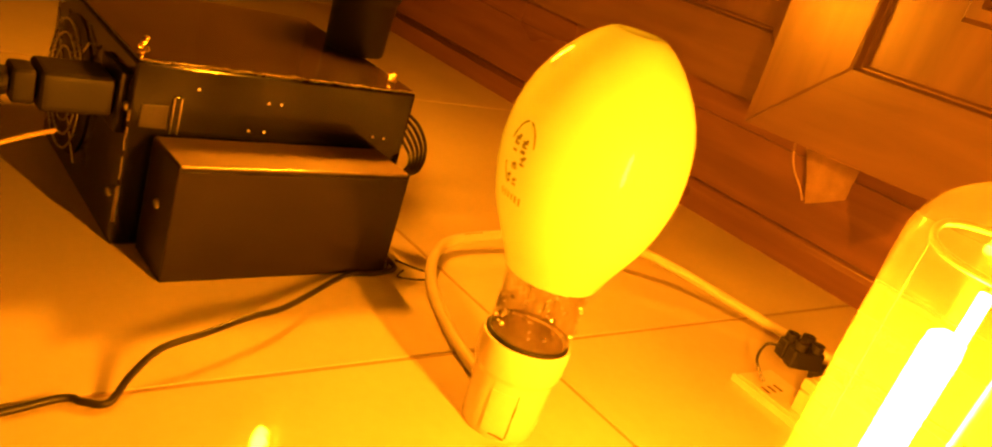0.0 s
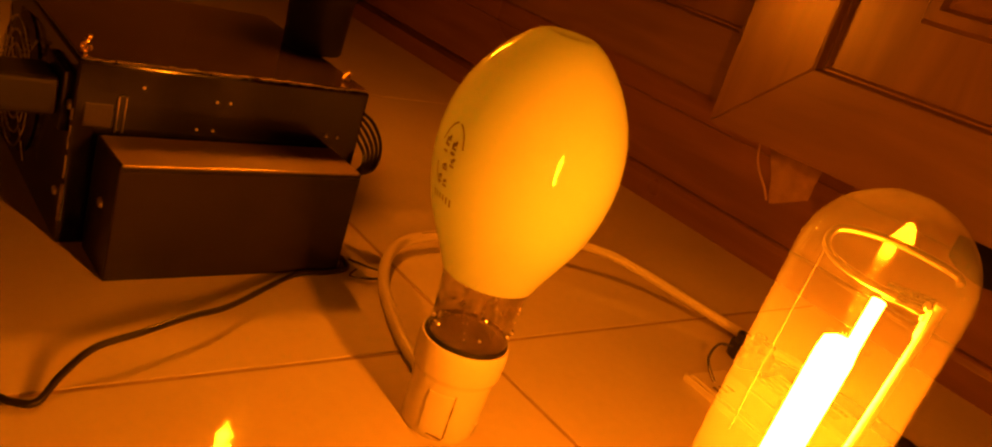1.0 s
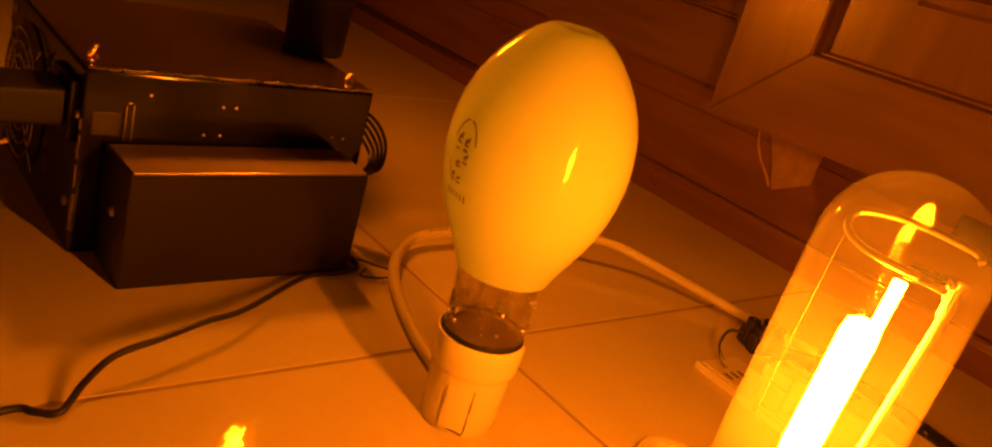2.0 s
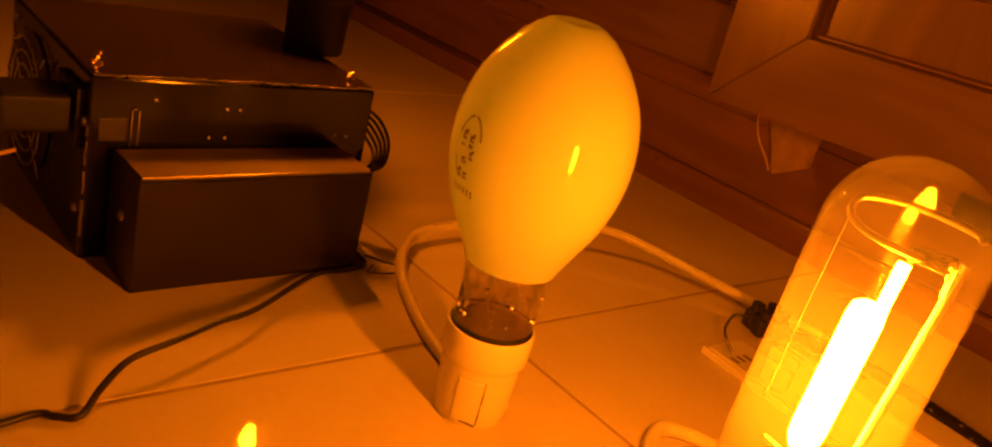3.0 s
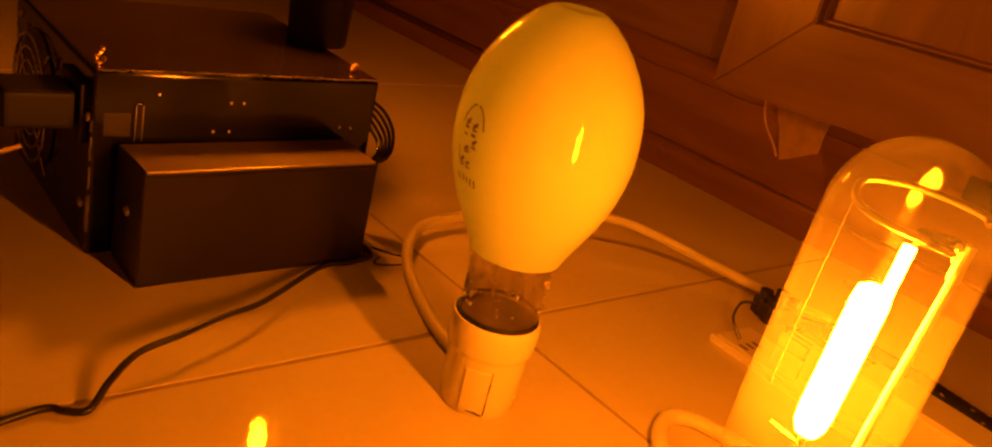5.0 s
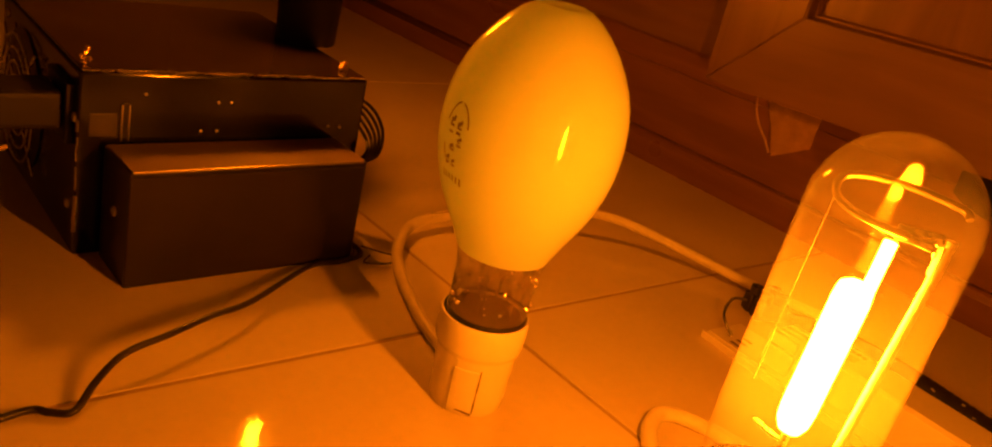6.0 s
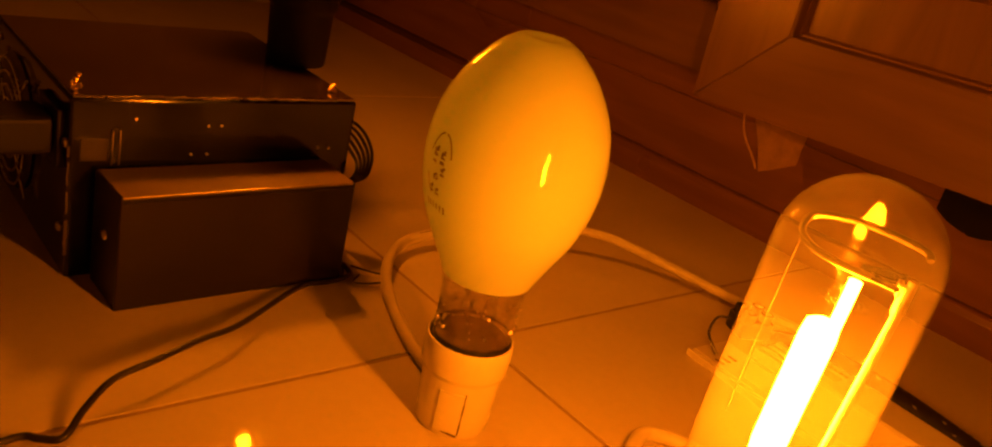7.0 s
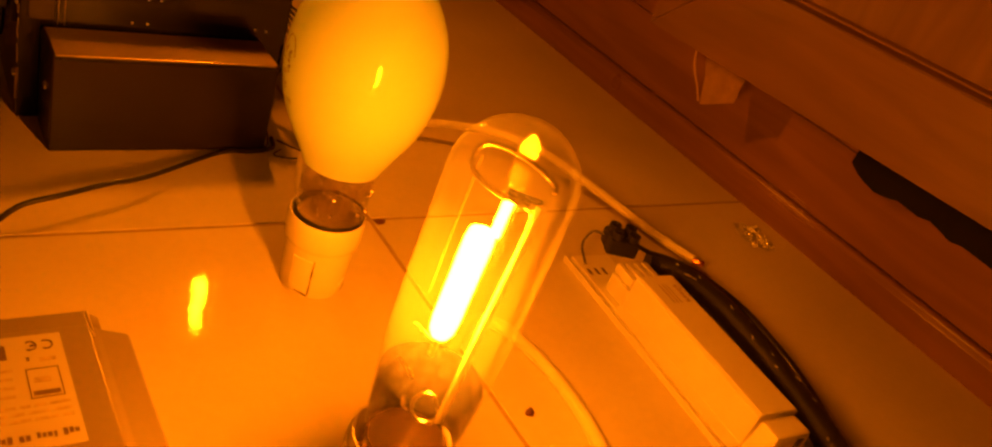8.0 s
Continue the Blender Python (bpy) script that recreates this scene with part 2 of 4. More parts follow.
def block(lo, hi, bevel=0.0, segments=2, bm=None, turn=None):
    """A box from corner to corner with rounded edges."""
    b = bmesh.new()
    bmesh.ops.create_cube(b, size=1)
    lo, hi = Vector(lo), Vector(hi)
    for v in b.verts:
        v.co = Vector(((v.co[k] + 0.5) * (hi[k] - lo[k]) + lo[k]) for k in range(3))
    if bevel:
        bmesh.ops.bevel(b, geom=b.edges[:], offset=bevel, segments=segments, profile=0.6, affect="EDGES")
    if turn:
        b.transform(turn)
    return merged(bm, b)


def merged(bm, b):
    if bm is None:
        return b
    me = bpy.data.meshes.new("tmp")
    b.to_mesh(me)
    b.free()
    bm.from_mesh(me)
    bpy.data.meshes.remove(me)
    return bm


def lathe(profile, seg=48, bm=None, at=(0, 0, 0)):
    """A body turned about z from (radius, height) pairs; radius 0 closes it."""
    b = bm or bmesh.new()
    rings = []
    for r, z in profile:
        if r <= 1e-6:
            rings.append([b.verts.new((at[0], at[1], at[2] + z))])
        else:
            rings.append([b.verts.new((at[0] + r * math.cos(2 * math.pi * k / seg), at[1] + r * math.sin(2 * math.pi * k / seg), at[2] + z)) for k in range(seg)])
    for a, c in zip(rings, rings[1:]):
        for k in range(seg):
            q = [a[k % len(a)], a[(k + 1) % len(a)], c[(k + 1) % len(c)], c[k % len(c)]]
            q = list(dict.fromkeys(q))
            if len(q) > 2:
                b.faces.new(q)
    return b


def far_half(bm, toward, keep=0.25):
    """Leaves the part of a turned shell that lies away from a direction."""
    d = Vector((*toward, 0)).normalized()
    gone = [f for f in bm.faces if Vector((f.calc_center_median().x, f.calc_center_median().y, 0)).normalized().dot(d) > keep]
    bmesh.ops.delete(bm, geom=gone, context="FACES")
    return bm


def curve_points(points, steps=8, closed=False):
    """A Catmull-Rom curve through the points."""
    pts = [Vector(p) for p in points]
    out = []
    n = len(pts)
    for i in range(n if closed else n - 1):
        get = (lambda k: pts[k % n]) if closed else (lambda k: pts[min(max(k, 0), n - 1)])
        p0, p1, p2, p3 = get(i - 1), get(i), get(i + 1), get(i + 2)
        for s in range(steps):
            t = s / steps
            out.append(0.5 * ((2 * p1) + (p2 - p0) * t + (2 * p0 - 5 * p1 + 4 * p2 - p3) * t * t + (3 * p1 - p0 - 3 * p2 + p3) * t ** 3))
    if not closed:
        out.append(pts[-1])
    return out


def sweep(points, radius, seg=10, steps=8, closed=False, bm=None, squash=1.0, ripple=0.0):
    """A round bar or cable along a curve."""
    b = bm or bmesh.new()
    path = curve_points(points, steps, closed)
    rings, up = [], Vector((0.013, 0.021, 1)).normalized()
    n = len(path)
    for i, p in enumerate(path):
        a = path[(i - 1) % n] if closed else path[max(i - 1, 0)]
        c = path[(i + 1) % n] if closed else path[min(i + 1, n - 1)]
        d = (c - a).normalized()
        side = d.cross(up)
        if side.length < 1e-3:
            side = d.cross(Vector((1, 0, 0)))
        side.normalize()
        top = side.cross(d)
        r = radius * (1 + ripple * (1 if i % 2 else -1))
        rings.append([b.verts.new(p + r * (math.cos(2 * math.pi * k / seg) * side + squash * math.sin(2 * math.pi * k / seg) * top)) for k in range(seg)])
    pairs = list(zip(rings, rings[1:])) + ([(rings[-1], rings[0])] if closed else [])
    for a, c in pairs:
        for k in range(seg):
            b.faces.new((a[k], a[(k + 1) % seg], c[(k + 1) % seg], c[k]))
    if not closed:
        b.faces.new(rings[0][::-1])
        b.faces.new(rings[-1])
    return b


def prism(outline, axis, lo, hi, bevel=0.0, bm=None):
    """A straight bar whose section is the outline in the two other axes."""
    b = bmesh.new()
    k = "xyz".index(axis)

    def put(p, v):
        q = list(p)
        q.insert(k, v)
        return b.verts.new(q)
    a, c = [put(p, lo) for p in outline], [put(p, hi) for p in outline]
    n = len(outline)
    for i in range(n):
        b.faces.new((a[i], a[(i + 1) % n], c[(i + 1) % n], c[i]))
    b.faces.new(a[::-1])
    b.faces.new(c)
    bmesh.ops.recalc_face_normals(b, faces=b.faces[:])
    if bevel:
        bmesh.ops.bevel(b, geom=b.edges[:], offset=bevel, segments=2, profile=0.6, affect="EDGES")
    return merged(bm, b)


def lump(at, size, seed=0, bm=None):
    """A small rough crumb."""
    b = bmesh.new()
    bmesh.ops.create_icosphere(b, subdivisions=2, radius=1)
    for v in b.verts:
        k = 1 + 0.45 * noise.noise(v.co * 1.9 + Vector((seed * 3.7, seed, 0)))
        v.co = Vector((v.co[j] * size[j] * k + at[j]) for j in range(3))
    return merged(bm, b)


# ======== the room ========
PITCH, JOINT = 0.397, 0.0027
X_PLINTH = 0.3270


def build_room():
    # Added enclosure; the unseen south and west walls stand close as reflectors.
    for name, lo, hi in (("wall_north", (-1.3, 2.7, 0), (1.0, 2.85, 2.4)), ("bounce_wall_south", (-1.3, -1.35, 0), (1.0, -1.2, 2.4)),
                         ("bounce_wall_west", (-1.45, -1.35, 0), (-1.3, 2.85, 2.4)), ("wall_east", (0.86, -1.2, 0), (1.0, 2.7, 2.4))):
        tagged(part(name, block(lo, hi), BOUNCE_PAINT, None, "plain wall added to close the dark room, pale for bounced light"), kind="structure", category="wall")
    tagged(part("ceiling", block((-1.45, -1.35, 2.4), (1.0, 2.85, 2.5)), BOUNCE_PAINT, None, "plain ceiling added to close the dark room, pale for bounced light"), kind="structure", category="ceiling")


build_room()


# ======== the wooden cabinet ========
def door_leaf(name, y0, y1, z0, z1, x, frame_w, rail, label, parent, hinge_lift=0.0):
    """A panelled leaf: mitred frame, sunk moulding, raised field. y0 is the meeting edge."""
    s = 1 if y1 > y0 else -1
    leaf = new(name)
    leaf.parent = parent
    tagged(leaf, label)
    t = 0.021
    ya, yb = y0 + s * frame_w, y1 - s * frame_w
    za, zb = z0 + rail, z1 - rail
    gap = 0.0004

    def bar(nm, quad, mat):
        b = bmesh.new()
        f = [b.verts.new((x, q[0], q[1])) for q in quad]
        g = [b.verts.new((x + t, q[0], q[1])) for q in quad]
        b.faces.new(f), b.faces.new(g[::-1])
        for i in range(4):
            b.faces.new((f[i], g[i], g[(i + 1) % 4], f[(i + 1) % 4]))
        bmesh.ops.recalc_face_normals(b, faces=b.faces[:])
        bmesh.ops.bevel(b, geom=b.edges[:], offset=0.0009, segments=2, affect="EDGES")
        part(nm, b, mat, leaf)
    g = gap * s
    bar("stile", [(y0, z0 + gap), (ya, za + gap), (ya, zb - gap), (y0, z1 - gap)], WOOD_UP)
    bar("stile", [(y1, z0 + gap), (y1, z1 - gap), (yb, zb - gap), (yb, za + gap)], WOOD_UP)
    bar("rail", [(y0 + g, z0), (y1 - g, z0), (yb - g, za), (ya + g, za)], WOOD_ALONG)
    bar("rail", [(y0 + g, z1), (ya + g, zb), (yb - g, zb), (y1 - g, z1)], WOOD_ALONG)
    # sunk panel with a bead along the frame and a raised field
    lo, hi = min(ya, yb), max(ya, yb)
    part("panel", block((x + 0.0125, lo - 0.003, za - 0.003), (x + 0.0195, hi + 0.003, zb + 0.003), 0.0006), WOOD_UP, leaf)
    mb = bmesh.new()
    rings = []
    for k, dx in ((-0.0008, 0.0012), (0.0006, 0.0022), (0.0022, 0.0085), (0.0034, 0.0085), (0.0048, 0.0106), (0.0052, 0.0127)):
        rings.append([mb.verts.new((x + dx, p, q)) for p, q in ((lo + k, za + k), (hi - k, za + k), (hi - k, zb - k), (lo + k, zb - k))])
    for a, c in zip(rings, rings[1:]):
        for i in range(4):
            mb.faces.new((a[i], a[(i + 1) % 4], c[(i + 1) % 4], c[i]))
    bmesh.ops.recalc_face_normals(mb, faces=mb.faces[:])
    part("moulding", mb, WOOD_ALONG, leaf, sharp=0.2)
    inset = 0.052
    fb = bmesh.new()
    rings = []
    for k, dx in ((inset - 0.004, 0.0127), (inset - 0.001, 0.0060), (inset + 0.006, 0.0060), (inset + 0.009, 0.0105), (inset + 0.020, 0.0045)):
        rings.append([fb.verts.new((x + dx, p, q)) for p, q in ((lo + k, za + k), (hi - k, za + k), (hi - k, zb - k), (lo + k, zb - k))])
    for a, c in zip(rings, rings[1:]):
        for i in range(4):
            fb.faces.new((a[i], a[(i + 1) % 4], c[(i + 1) % 4], c[i]))
    fb.faces.new(rings[-1])
    bmesh.ops.recalc_face_normals(fb, faces=fb.faces[:])
    part("raised_field", fb, WOOD_UP, leaf, sharp=0.3)
    return leaf


def build_cabinet():
    cab = thing("wooden_cabinet", "brown varnished wooden cabinet with mitred panel doors on a plinth", "cabinet")
    part("carcass", block((0.347, -0.95, 0.106), (0.8, 0.95, 0.92), 0.001), WOOD_ALONG, cab)
    # plinth: a low skirting with a bead, and a flat board above it
    part("plinth", block((X_PLINTH + 0.009, -0.95, 0.0), (X_PLINTH + 0.03, 0.95, 0.1055), 0.001), WOOD_PLINTH, cab)
    part("plinth_board", block((X_PLINTH + 0.006, -0.95, 0.0), (X_PLINTH + 0.0088, 0.95, 0.0825), 0.0008), WOOD_PLINTH, cab)
    part("plinth_skirting", prism([(X_PLINTH, 0.0), (X_PLINTH, 0.019), (X_PLINTH + 0.0015, 0.0215), (X_PLINTH + 0.001, 0.0228), (X_PLINTH + 0.003, 0.0248), (X_PLINTH + 0.0062, 0.026), (X_PLINTH + 0.0062, 0.0)],
                                  "y", -0.95, 0.95), WOOD_PLINTH, cab, sharp=0.3)
    for ya, yb, x, z, w in ((-0.008, -0.060, 0.3280, 0.0232, 0.00022), (-0.016, -0.052, 0.3290, 0.0243, 0.00016), (-0.021, -0.066, 0.3276, 0.0216, 0.00014), (-0.030, -0.047, 0.3327, 0.0300, 0.00012), (-0.036, -0.050, 0.3327, 0.0275, 0.00012)):
        part("scratch", sweep([(x, ya, z + 0.0002), (x - 0.0001, 0.6 * ya + 0.4 * yb, z), (x, yb, z - 0.0002)], w, 6, 4), PALE_SCRATCH, cab, "pale scratch along the skirting")
    ajar = door_leaf("cabinet_door", 0.0, -0.80, 0.1015, 0.86, 0.0, 0.0597, 0.059, "panelled door with a mitred frame, standing ajar", cab)
    ajar.matrix_basis = pose(0.2574, 0.0995, -0.0004, -1.0, 0, 4.7)
    door_leaf("cabinet_door", 0.102, 0.80, 0.106, 0.86, 0.324, 0.05, 0.055, "closed panelled door behind the open leaf", cab)
    return cab


build_cabinet()


def build_flap():
    """A torn piece of veneer that hangs under the door."""
    b = bmesh.new()
    rows, cols = 7, 7
    grid = []
    for i in range(rows):
        v = i / (rows - 1)
        row = []
        for j in range(cols):
            u = j / (cols - 1)
            y = 0.066 - 0.046 * u - 0.022 * v * (1 - u) + 0.001 * v * u
            z = 0.100 - v * (0.038 - 0.0135 * u) + 0.0015 * noise.noise(Vector((u * 4, v * 4, 3)))
            x = 0.2900 + 0.003 * math.sin(3 * u) - 0.006 * v * v * (1 - u) + 0.0015 * noise.noise(Vector((u * 3, v * 3, 9)))
            row.append(b.verts.new((x, y, z)))
        grid.append(row)
    for i in range(rows - 1):
        for j in range(cols - 1):
            b.faces.new((grid[i][j], grid[i][j + 1], grid[i + 1][j + 1], grid[i + 1][j]))
    bmesh.ops.solidify(b, geom=b.faces[:], thickness=0.0009)
    ob = part("veneer_flap", b, VENEER, None, "pale torn flap hanging under the cabinet door")
    tagged(ob, category="flap")
    b = sweep([(0.2885, 0.0735, 0.099), (0.286, 0.0685, 0.088), (0.2865, 0.063, 0.079), (0.2850, 0.0535, 0.071), (0.2835, 0.0465, 0.0635)], 0.0008, 6, 5)
    part("torn_edge", b, VENEER, ob)


build_flap()


def build_tape():
    """A dark strip of foam that sags below the cabinet's bottom board."""
    b = bmesh.new()
    n = 40
    lo, hi = [], []
    for k in range(n + 1):
        y = -0.069 - 0.34 * k / n
        sag = 0.0758 - 0.0012 * math.sin(k * 0.55) - 0.0060 * max(0, noise.noise(Vector((k * 0.47, 2.3, 0)))) - 0.0012 * noise.noise(Vector((k * 2.1, 0, 5))) + (0.004 if k == 0 else 0)
        lo.append(b.verts.new((0.3205, y, sag)))
        hi.append(b.verts.new((0.3235, y + (0.001 if k == 0 else 0), 0.0915)))
    for k in range(n):
        b.faces.new((lo[k], lo[k + 1], hi[k + 1], hi[k]))
    top = [b.verts.new((0.3205 + 0.006, v.co.y, 0.105)) for v in hi]
    for k in range(n):
        b.faces.new((hi[k], hi[k + 1], top[k + 1], top[k]))
    bmesh.ops.solidify(b, geom=b.faces[:], thickness=0.0025)
    ob = part("foam_strip", b, BLACK_TAPE, None, "black ragged foam strip sagging under the cabinet")
    tagged(ob, category="strip")


build_tape()


# ======== lamps ========
def socket_body(name, label, mat, at, turn=0.0, clip=True, r=0.0173, h=0.0415):
    s = thing(name, label, "lamp socket", at, turn)
    part("body", lathe([(0, 0), (r * 0.885, 0), (r * 0.915, 0.0010), (r * 0.925, h * 0.2), (r * 0.955, h * 0.45), (r * 0.975, h * 0.615), (r * 0.985, h * 0.635), (r * 1.045, h * 0.675), (r * 1.065, h * 0.70), (r * 1.085, h * 0.9), (r * 1.08, h * 0.96),
                        (r * 1.055, h), (r * 1.01, h), (r * 0.985, h * 0.97), (r * 0.975, h * 0.8), (r * 0.97, h * 0.6), (0, h * 0.58)], 72), mat, s)
    if not clip:
        part("rim_ring", lathe([(r * 1.09, h * 0.80), (r * 1.13, h * 0.81), (r * 1.13, h * 0.89), (r * 1.09, h * 0.90)], 56), mat, s)
    if clip:
        # a chipped seam up the side and the lip at its foot
        b = bmesh.new()
        for k in range(8):
            z0, z1 = 0.002 + 0.0026 * k, 0.002 + 0.0026 * (k + 1)
            w = 0.00032 + 0.00012 * math.sin(k * 1.7)
            x = r * (0.918 + 0.0050 * k) + 0.0003
            q = [b.verts.new((x, -w, z0)), b.verts.new((x, w, z0)), b.verts.new((x, w, z1)), b.verts.new((x, -w, z1))]
            b.faces.new(q)
        bmesh.ops.solidify(b, geom=b.faces[:], thickness=0.0002)
        part("seam", b, INK, s, "dark crack up the side")
        pts = [(math.cos(a) * r * 0.922, math.sin(a) * r * 0.922, z) for a, z in ((-0.02, 0.0014), (-0.15, 0.0019), (-0.3, 0.0026), (-0.44, 0.0027))]
        part("lip", sweep(pts, 0.00042, 6, 4), INK, s, "dark gap at the foot")
        # the cover plate beside the crack stands a little proud of the body
        plate = bmesh.new()
        cols = [-0.03 - 0.62 * k / 8 for k in range(9)]
        for lo, hi in ((0.0034, 0.0128), (0.0128, 0.0222)):
            for p, q in zip(cols, cols[1:]):
                ring = []
                for ang, z in ((p, lo), (q, lo), (q, hi), (p, hi)):
                    rad = r * (0.921 + 0.0019 * z / 0.001) + 0.00018
                    ring.append(plate.verts.new((rad * math.cos(ang), rad * math.sin(ang), z)))
                plate.faces.new(ring)
        bmesh.ops.remove_doubles(plate, verts=plate.verts[:], dist=1e-6)
        bmesh.ops.solidify(plate, geom=plate.faces[:], thickness=0.0006)
        part("cover_plate", plate, mat, s)
    return s


def elliptical_bulb():
    """An unlit white-coated elliptical lamp, neck down in its socket."""
    at = (-0.0545, -0.0490, 0.0)
    bulb = thing("elliptical_bulb", "unlit white-coated elliptical discharge lamp screwed into a socket", "bulb", at)
    bulb.matrix_basis = Matrix.Translation((-0.0531, -0.0480, 0.0400)) @ pose(0, 0, 0, 1.55, -0.9, 0) @ Matrix.Translation((0, 0, -0.0400))
    coat = [(0.0190, 0.0705), (0.0206, 0.0745), (0.0233, 0.0800), (0.0261, 0.0855), (0.0288, 0.0910), (0.0310, 0.0965), (0.0329, 0.1030), (0.0342, 0.1095), (0.0349, 0.1165),
            (0.0348, 0.1235), (0.0340, 0.1305), (0.0326, 0.1370), (0.0303, 0.1432), (0.0272, 0.1492), (0.0235, 0.1548), (0.0192, 0.1600), (0.0146, 0.1643), (0.0108, 0.1668), (0.0088, 0.1675), (0.0060, 0.1671), (0, 0.1669)]
    part("envelope", lathe(coat, 80), BULB_WHITE, bulb, "glossy white envelope", sharp=1.2)
    part("neck", lathe([(0.0163, 0.0385), (0.0166, 0.044), (0.0166, 0.054), (0.0168, 0.060), (0.0175, 0.0660), (0.01895, 0.0704)], 64), GLASS_NECK, bulb, "clear glass neck with bright specks")
    part("getter_film", lathe([(0.0158, 0.0385), (0.0161, 0.045), (0.0161, 0.053), (0.0163, 0.0600), (0.0170, 0.0662), (0.0180, 0.0695)], 64), FILM, bulb, "brown mirror film inside the neck")
    part("stem", lathe([(0.010, 0.040), (0.0095, 0.048), (0.0065, 0.055), (0.005, 0.066), (0, 0.067)], 24), GLASS_STEM, bulb)
    part("neck_collar", lathe([(0.0155, 0.0375), (0.0170, 0.038), (0.01715, 0.0416), (0.0169, 0.0424), (0.0165, 0.0426)], 56), BLACK_PLASTIC, bulb, "dark ring at the foot of the neck")
    part("insulating_disc", lathe([(0, 0.0398), (0.0150, 0.0399), (0.0152, 0.0404), (0, 0.0406)], 40), DULL_WIRE, bulb, "dark disc at the foot of the stem")
    for s in (-1, 1):
        part("lead_wire", sweep([(s * 0.004, 0.001, 0.047), (s * 0.0058, 0.0012, 0.055), (s * 0.0088, -0.001, 0.060), (s * 0.009, 0, 0.1)], 0.0008, 6, 4), STEEL_WIRE, bulb)
    b = None
    rng = random.Random(4)
    for k in range(95):
        a, z, q = rng.uniform(0, 6.28), rng.uniform(0.0460, 0.0660), rng.uniform(0.0002, 0.0005) + (0.0006 if k % 6 == 0 else 0)
        b = lump((0.0167 * math.cos(a), 0.0167 * math.sin(a), z), (q, q, 1.2 * q), k, b)
    part("glass_bead", b, STEEL_WIRE, bulb, kind="stuff")
    # a dark getter spot low on the neck, and streaks that run up from the stem
    spot = bmesh.new()
    rim = []
    for k in range(18):
        a = 2 * math.pi * k / 18
        w = 1 + 0.18 * math.sin(3 * a + 0.7)
        q, z = radians(150) + 0.17 * w * math.cos(a), 0.0535 + 0.0036 * w * math.sin(a)
        rim.append(spot.verts.new((0.01655 * math.cos(q), 0.01655 * math.sin(q), z)))
    spot.faces.new(rim)
    bmesh.ops.solidify(spot, geom=spot.faces[:], thickness=0.0002)
    part("getter_spot", spot, DARK_FILM, bulb, "dark getter spot on the neck")
    for k, q in enumerate((215, 236, 251, 264, 280)):
        c, d = math.cos(radians(q)), math.sin(radians(q))
        part("glass_streak", sweep([(0.0150 * c, 0.0150 * d, 0.0475 + 0.001 * (k % 3)), (0.0153 * c, 0.0153 * d, 0.056), (0.0160 * c, 0.0160 * d, 0.0650 - 0.002 * (k % 2))], 0.0006, 8, 4), GLASS_STEM, bulb)
    # worn print: an oval badge with a line of marks below it
    prof = lambda z: next(((r0 + (r1 - r0) * (z - z0) / (z1 - z0)) for (r0, z0), (r1, z1) in zip(coat, coat[1:]) if z0 <= z <= z1 and z1 > z0), 0.02)

    def on(a, z):
        r = prof(z) + 0.00012
        return Vector((r * math.cos(a), r * math.sin(a), z))
    mid, zc = radians(176), 0.1180
    def stroke(pts, w, bm):
        for (a0, z0), (a1, z1) in zip(pts, pts[1:]):
            d = Vector(((a1 - a0) * 0.034, z1 - z0))
            if d.length < 1e-6:
                continue
            nrm = Vector((-d.y, d.x)).normalized() * w / 2
            q = [on(a0 + sx * nrm.x / 0.034, z0 + sx * nrm.y) for sx in (-1, 1)] + [on(a1 + sx * nrm.x / 0.034, z1 + sx * nrm.y) for sx in (1, -1)]
            bm.faces.new([bm.verts.new(p) for p in q])
        return bm
    b = bmesh.new()
    for a0, a1 in ((0.4, 1.5), (1.7, 2.8), (3.5, 4.3)):
        stroke([(mid + 0.19 * math.cos(a0 + (a1 - a0) * k / 8), zc + 0.0125 * math.sin(a0 + (a1 - a0) * k / 8)) for k in range(9)], 0.0007, b)
    part("badge_ring", b, BULB_INK, bulb)
    b = bmesh.new()
    for u, v, w, h in ((-0.08, 0.004, 0.0045, 0.006), (0.05, 0.004, 0.004, 0.005), (-0.02, -0.004, 0.006, 0.002), (0.09, -0.001, 0.002, 0.003), (-0.07, -0.009, 0.0035, 0.0028), (0.03, -0.0095, 0.004, 0.0022)):
        for k in range(3):
            if (k + int(u * 100)) % 4:
                stroke([(mid + u, zc + v - h / 2 + h * k / 3), (mid + u, zc + v - h / 2 + h * (k + 0.5) / 3)], 0.6 * w, b)
        stroke([(mid + u - 0.03, zc + v), (mid + u + 0.03, zc + v + h / 2)], 0.0011, b)
        stroke([(mid + u - 0.035, zc + v - h / 2), (mid + u + 0.035, zc + v - h / 2)], 0.0008, b)
    part("badge_mark", b, BULB_INK, bulb)
    b = bmesh.new()
    for k in range(6):
        stroke([(mid - 0.16 + 0.064 * k, zc - 0.0165 - 0.0003 * abs(k - 2.5)), (mid - 0.16 + 0.064 * k, zc - 0.0143)], 0.0009, b)
    part("print_bar", b, BULB_INK, bulb)
    return bulb


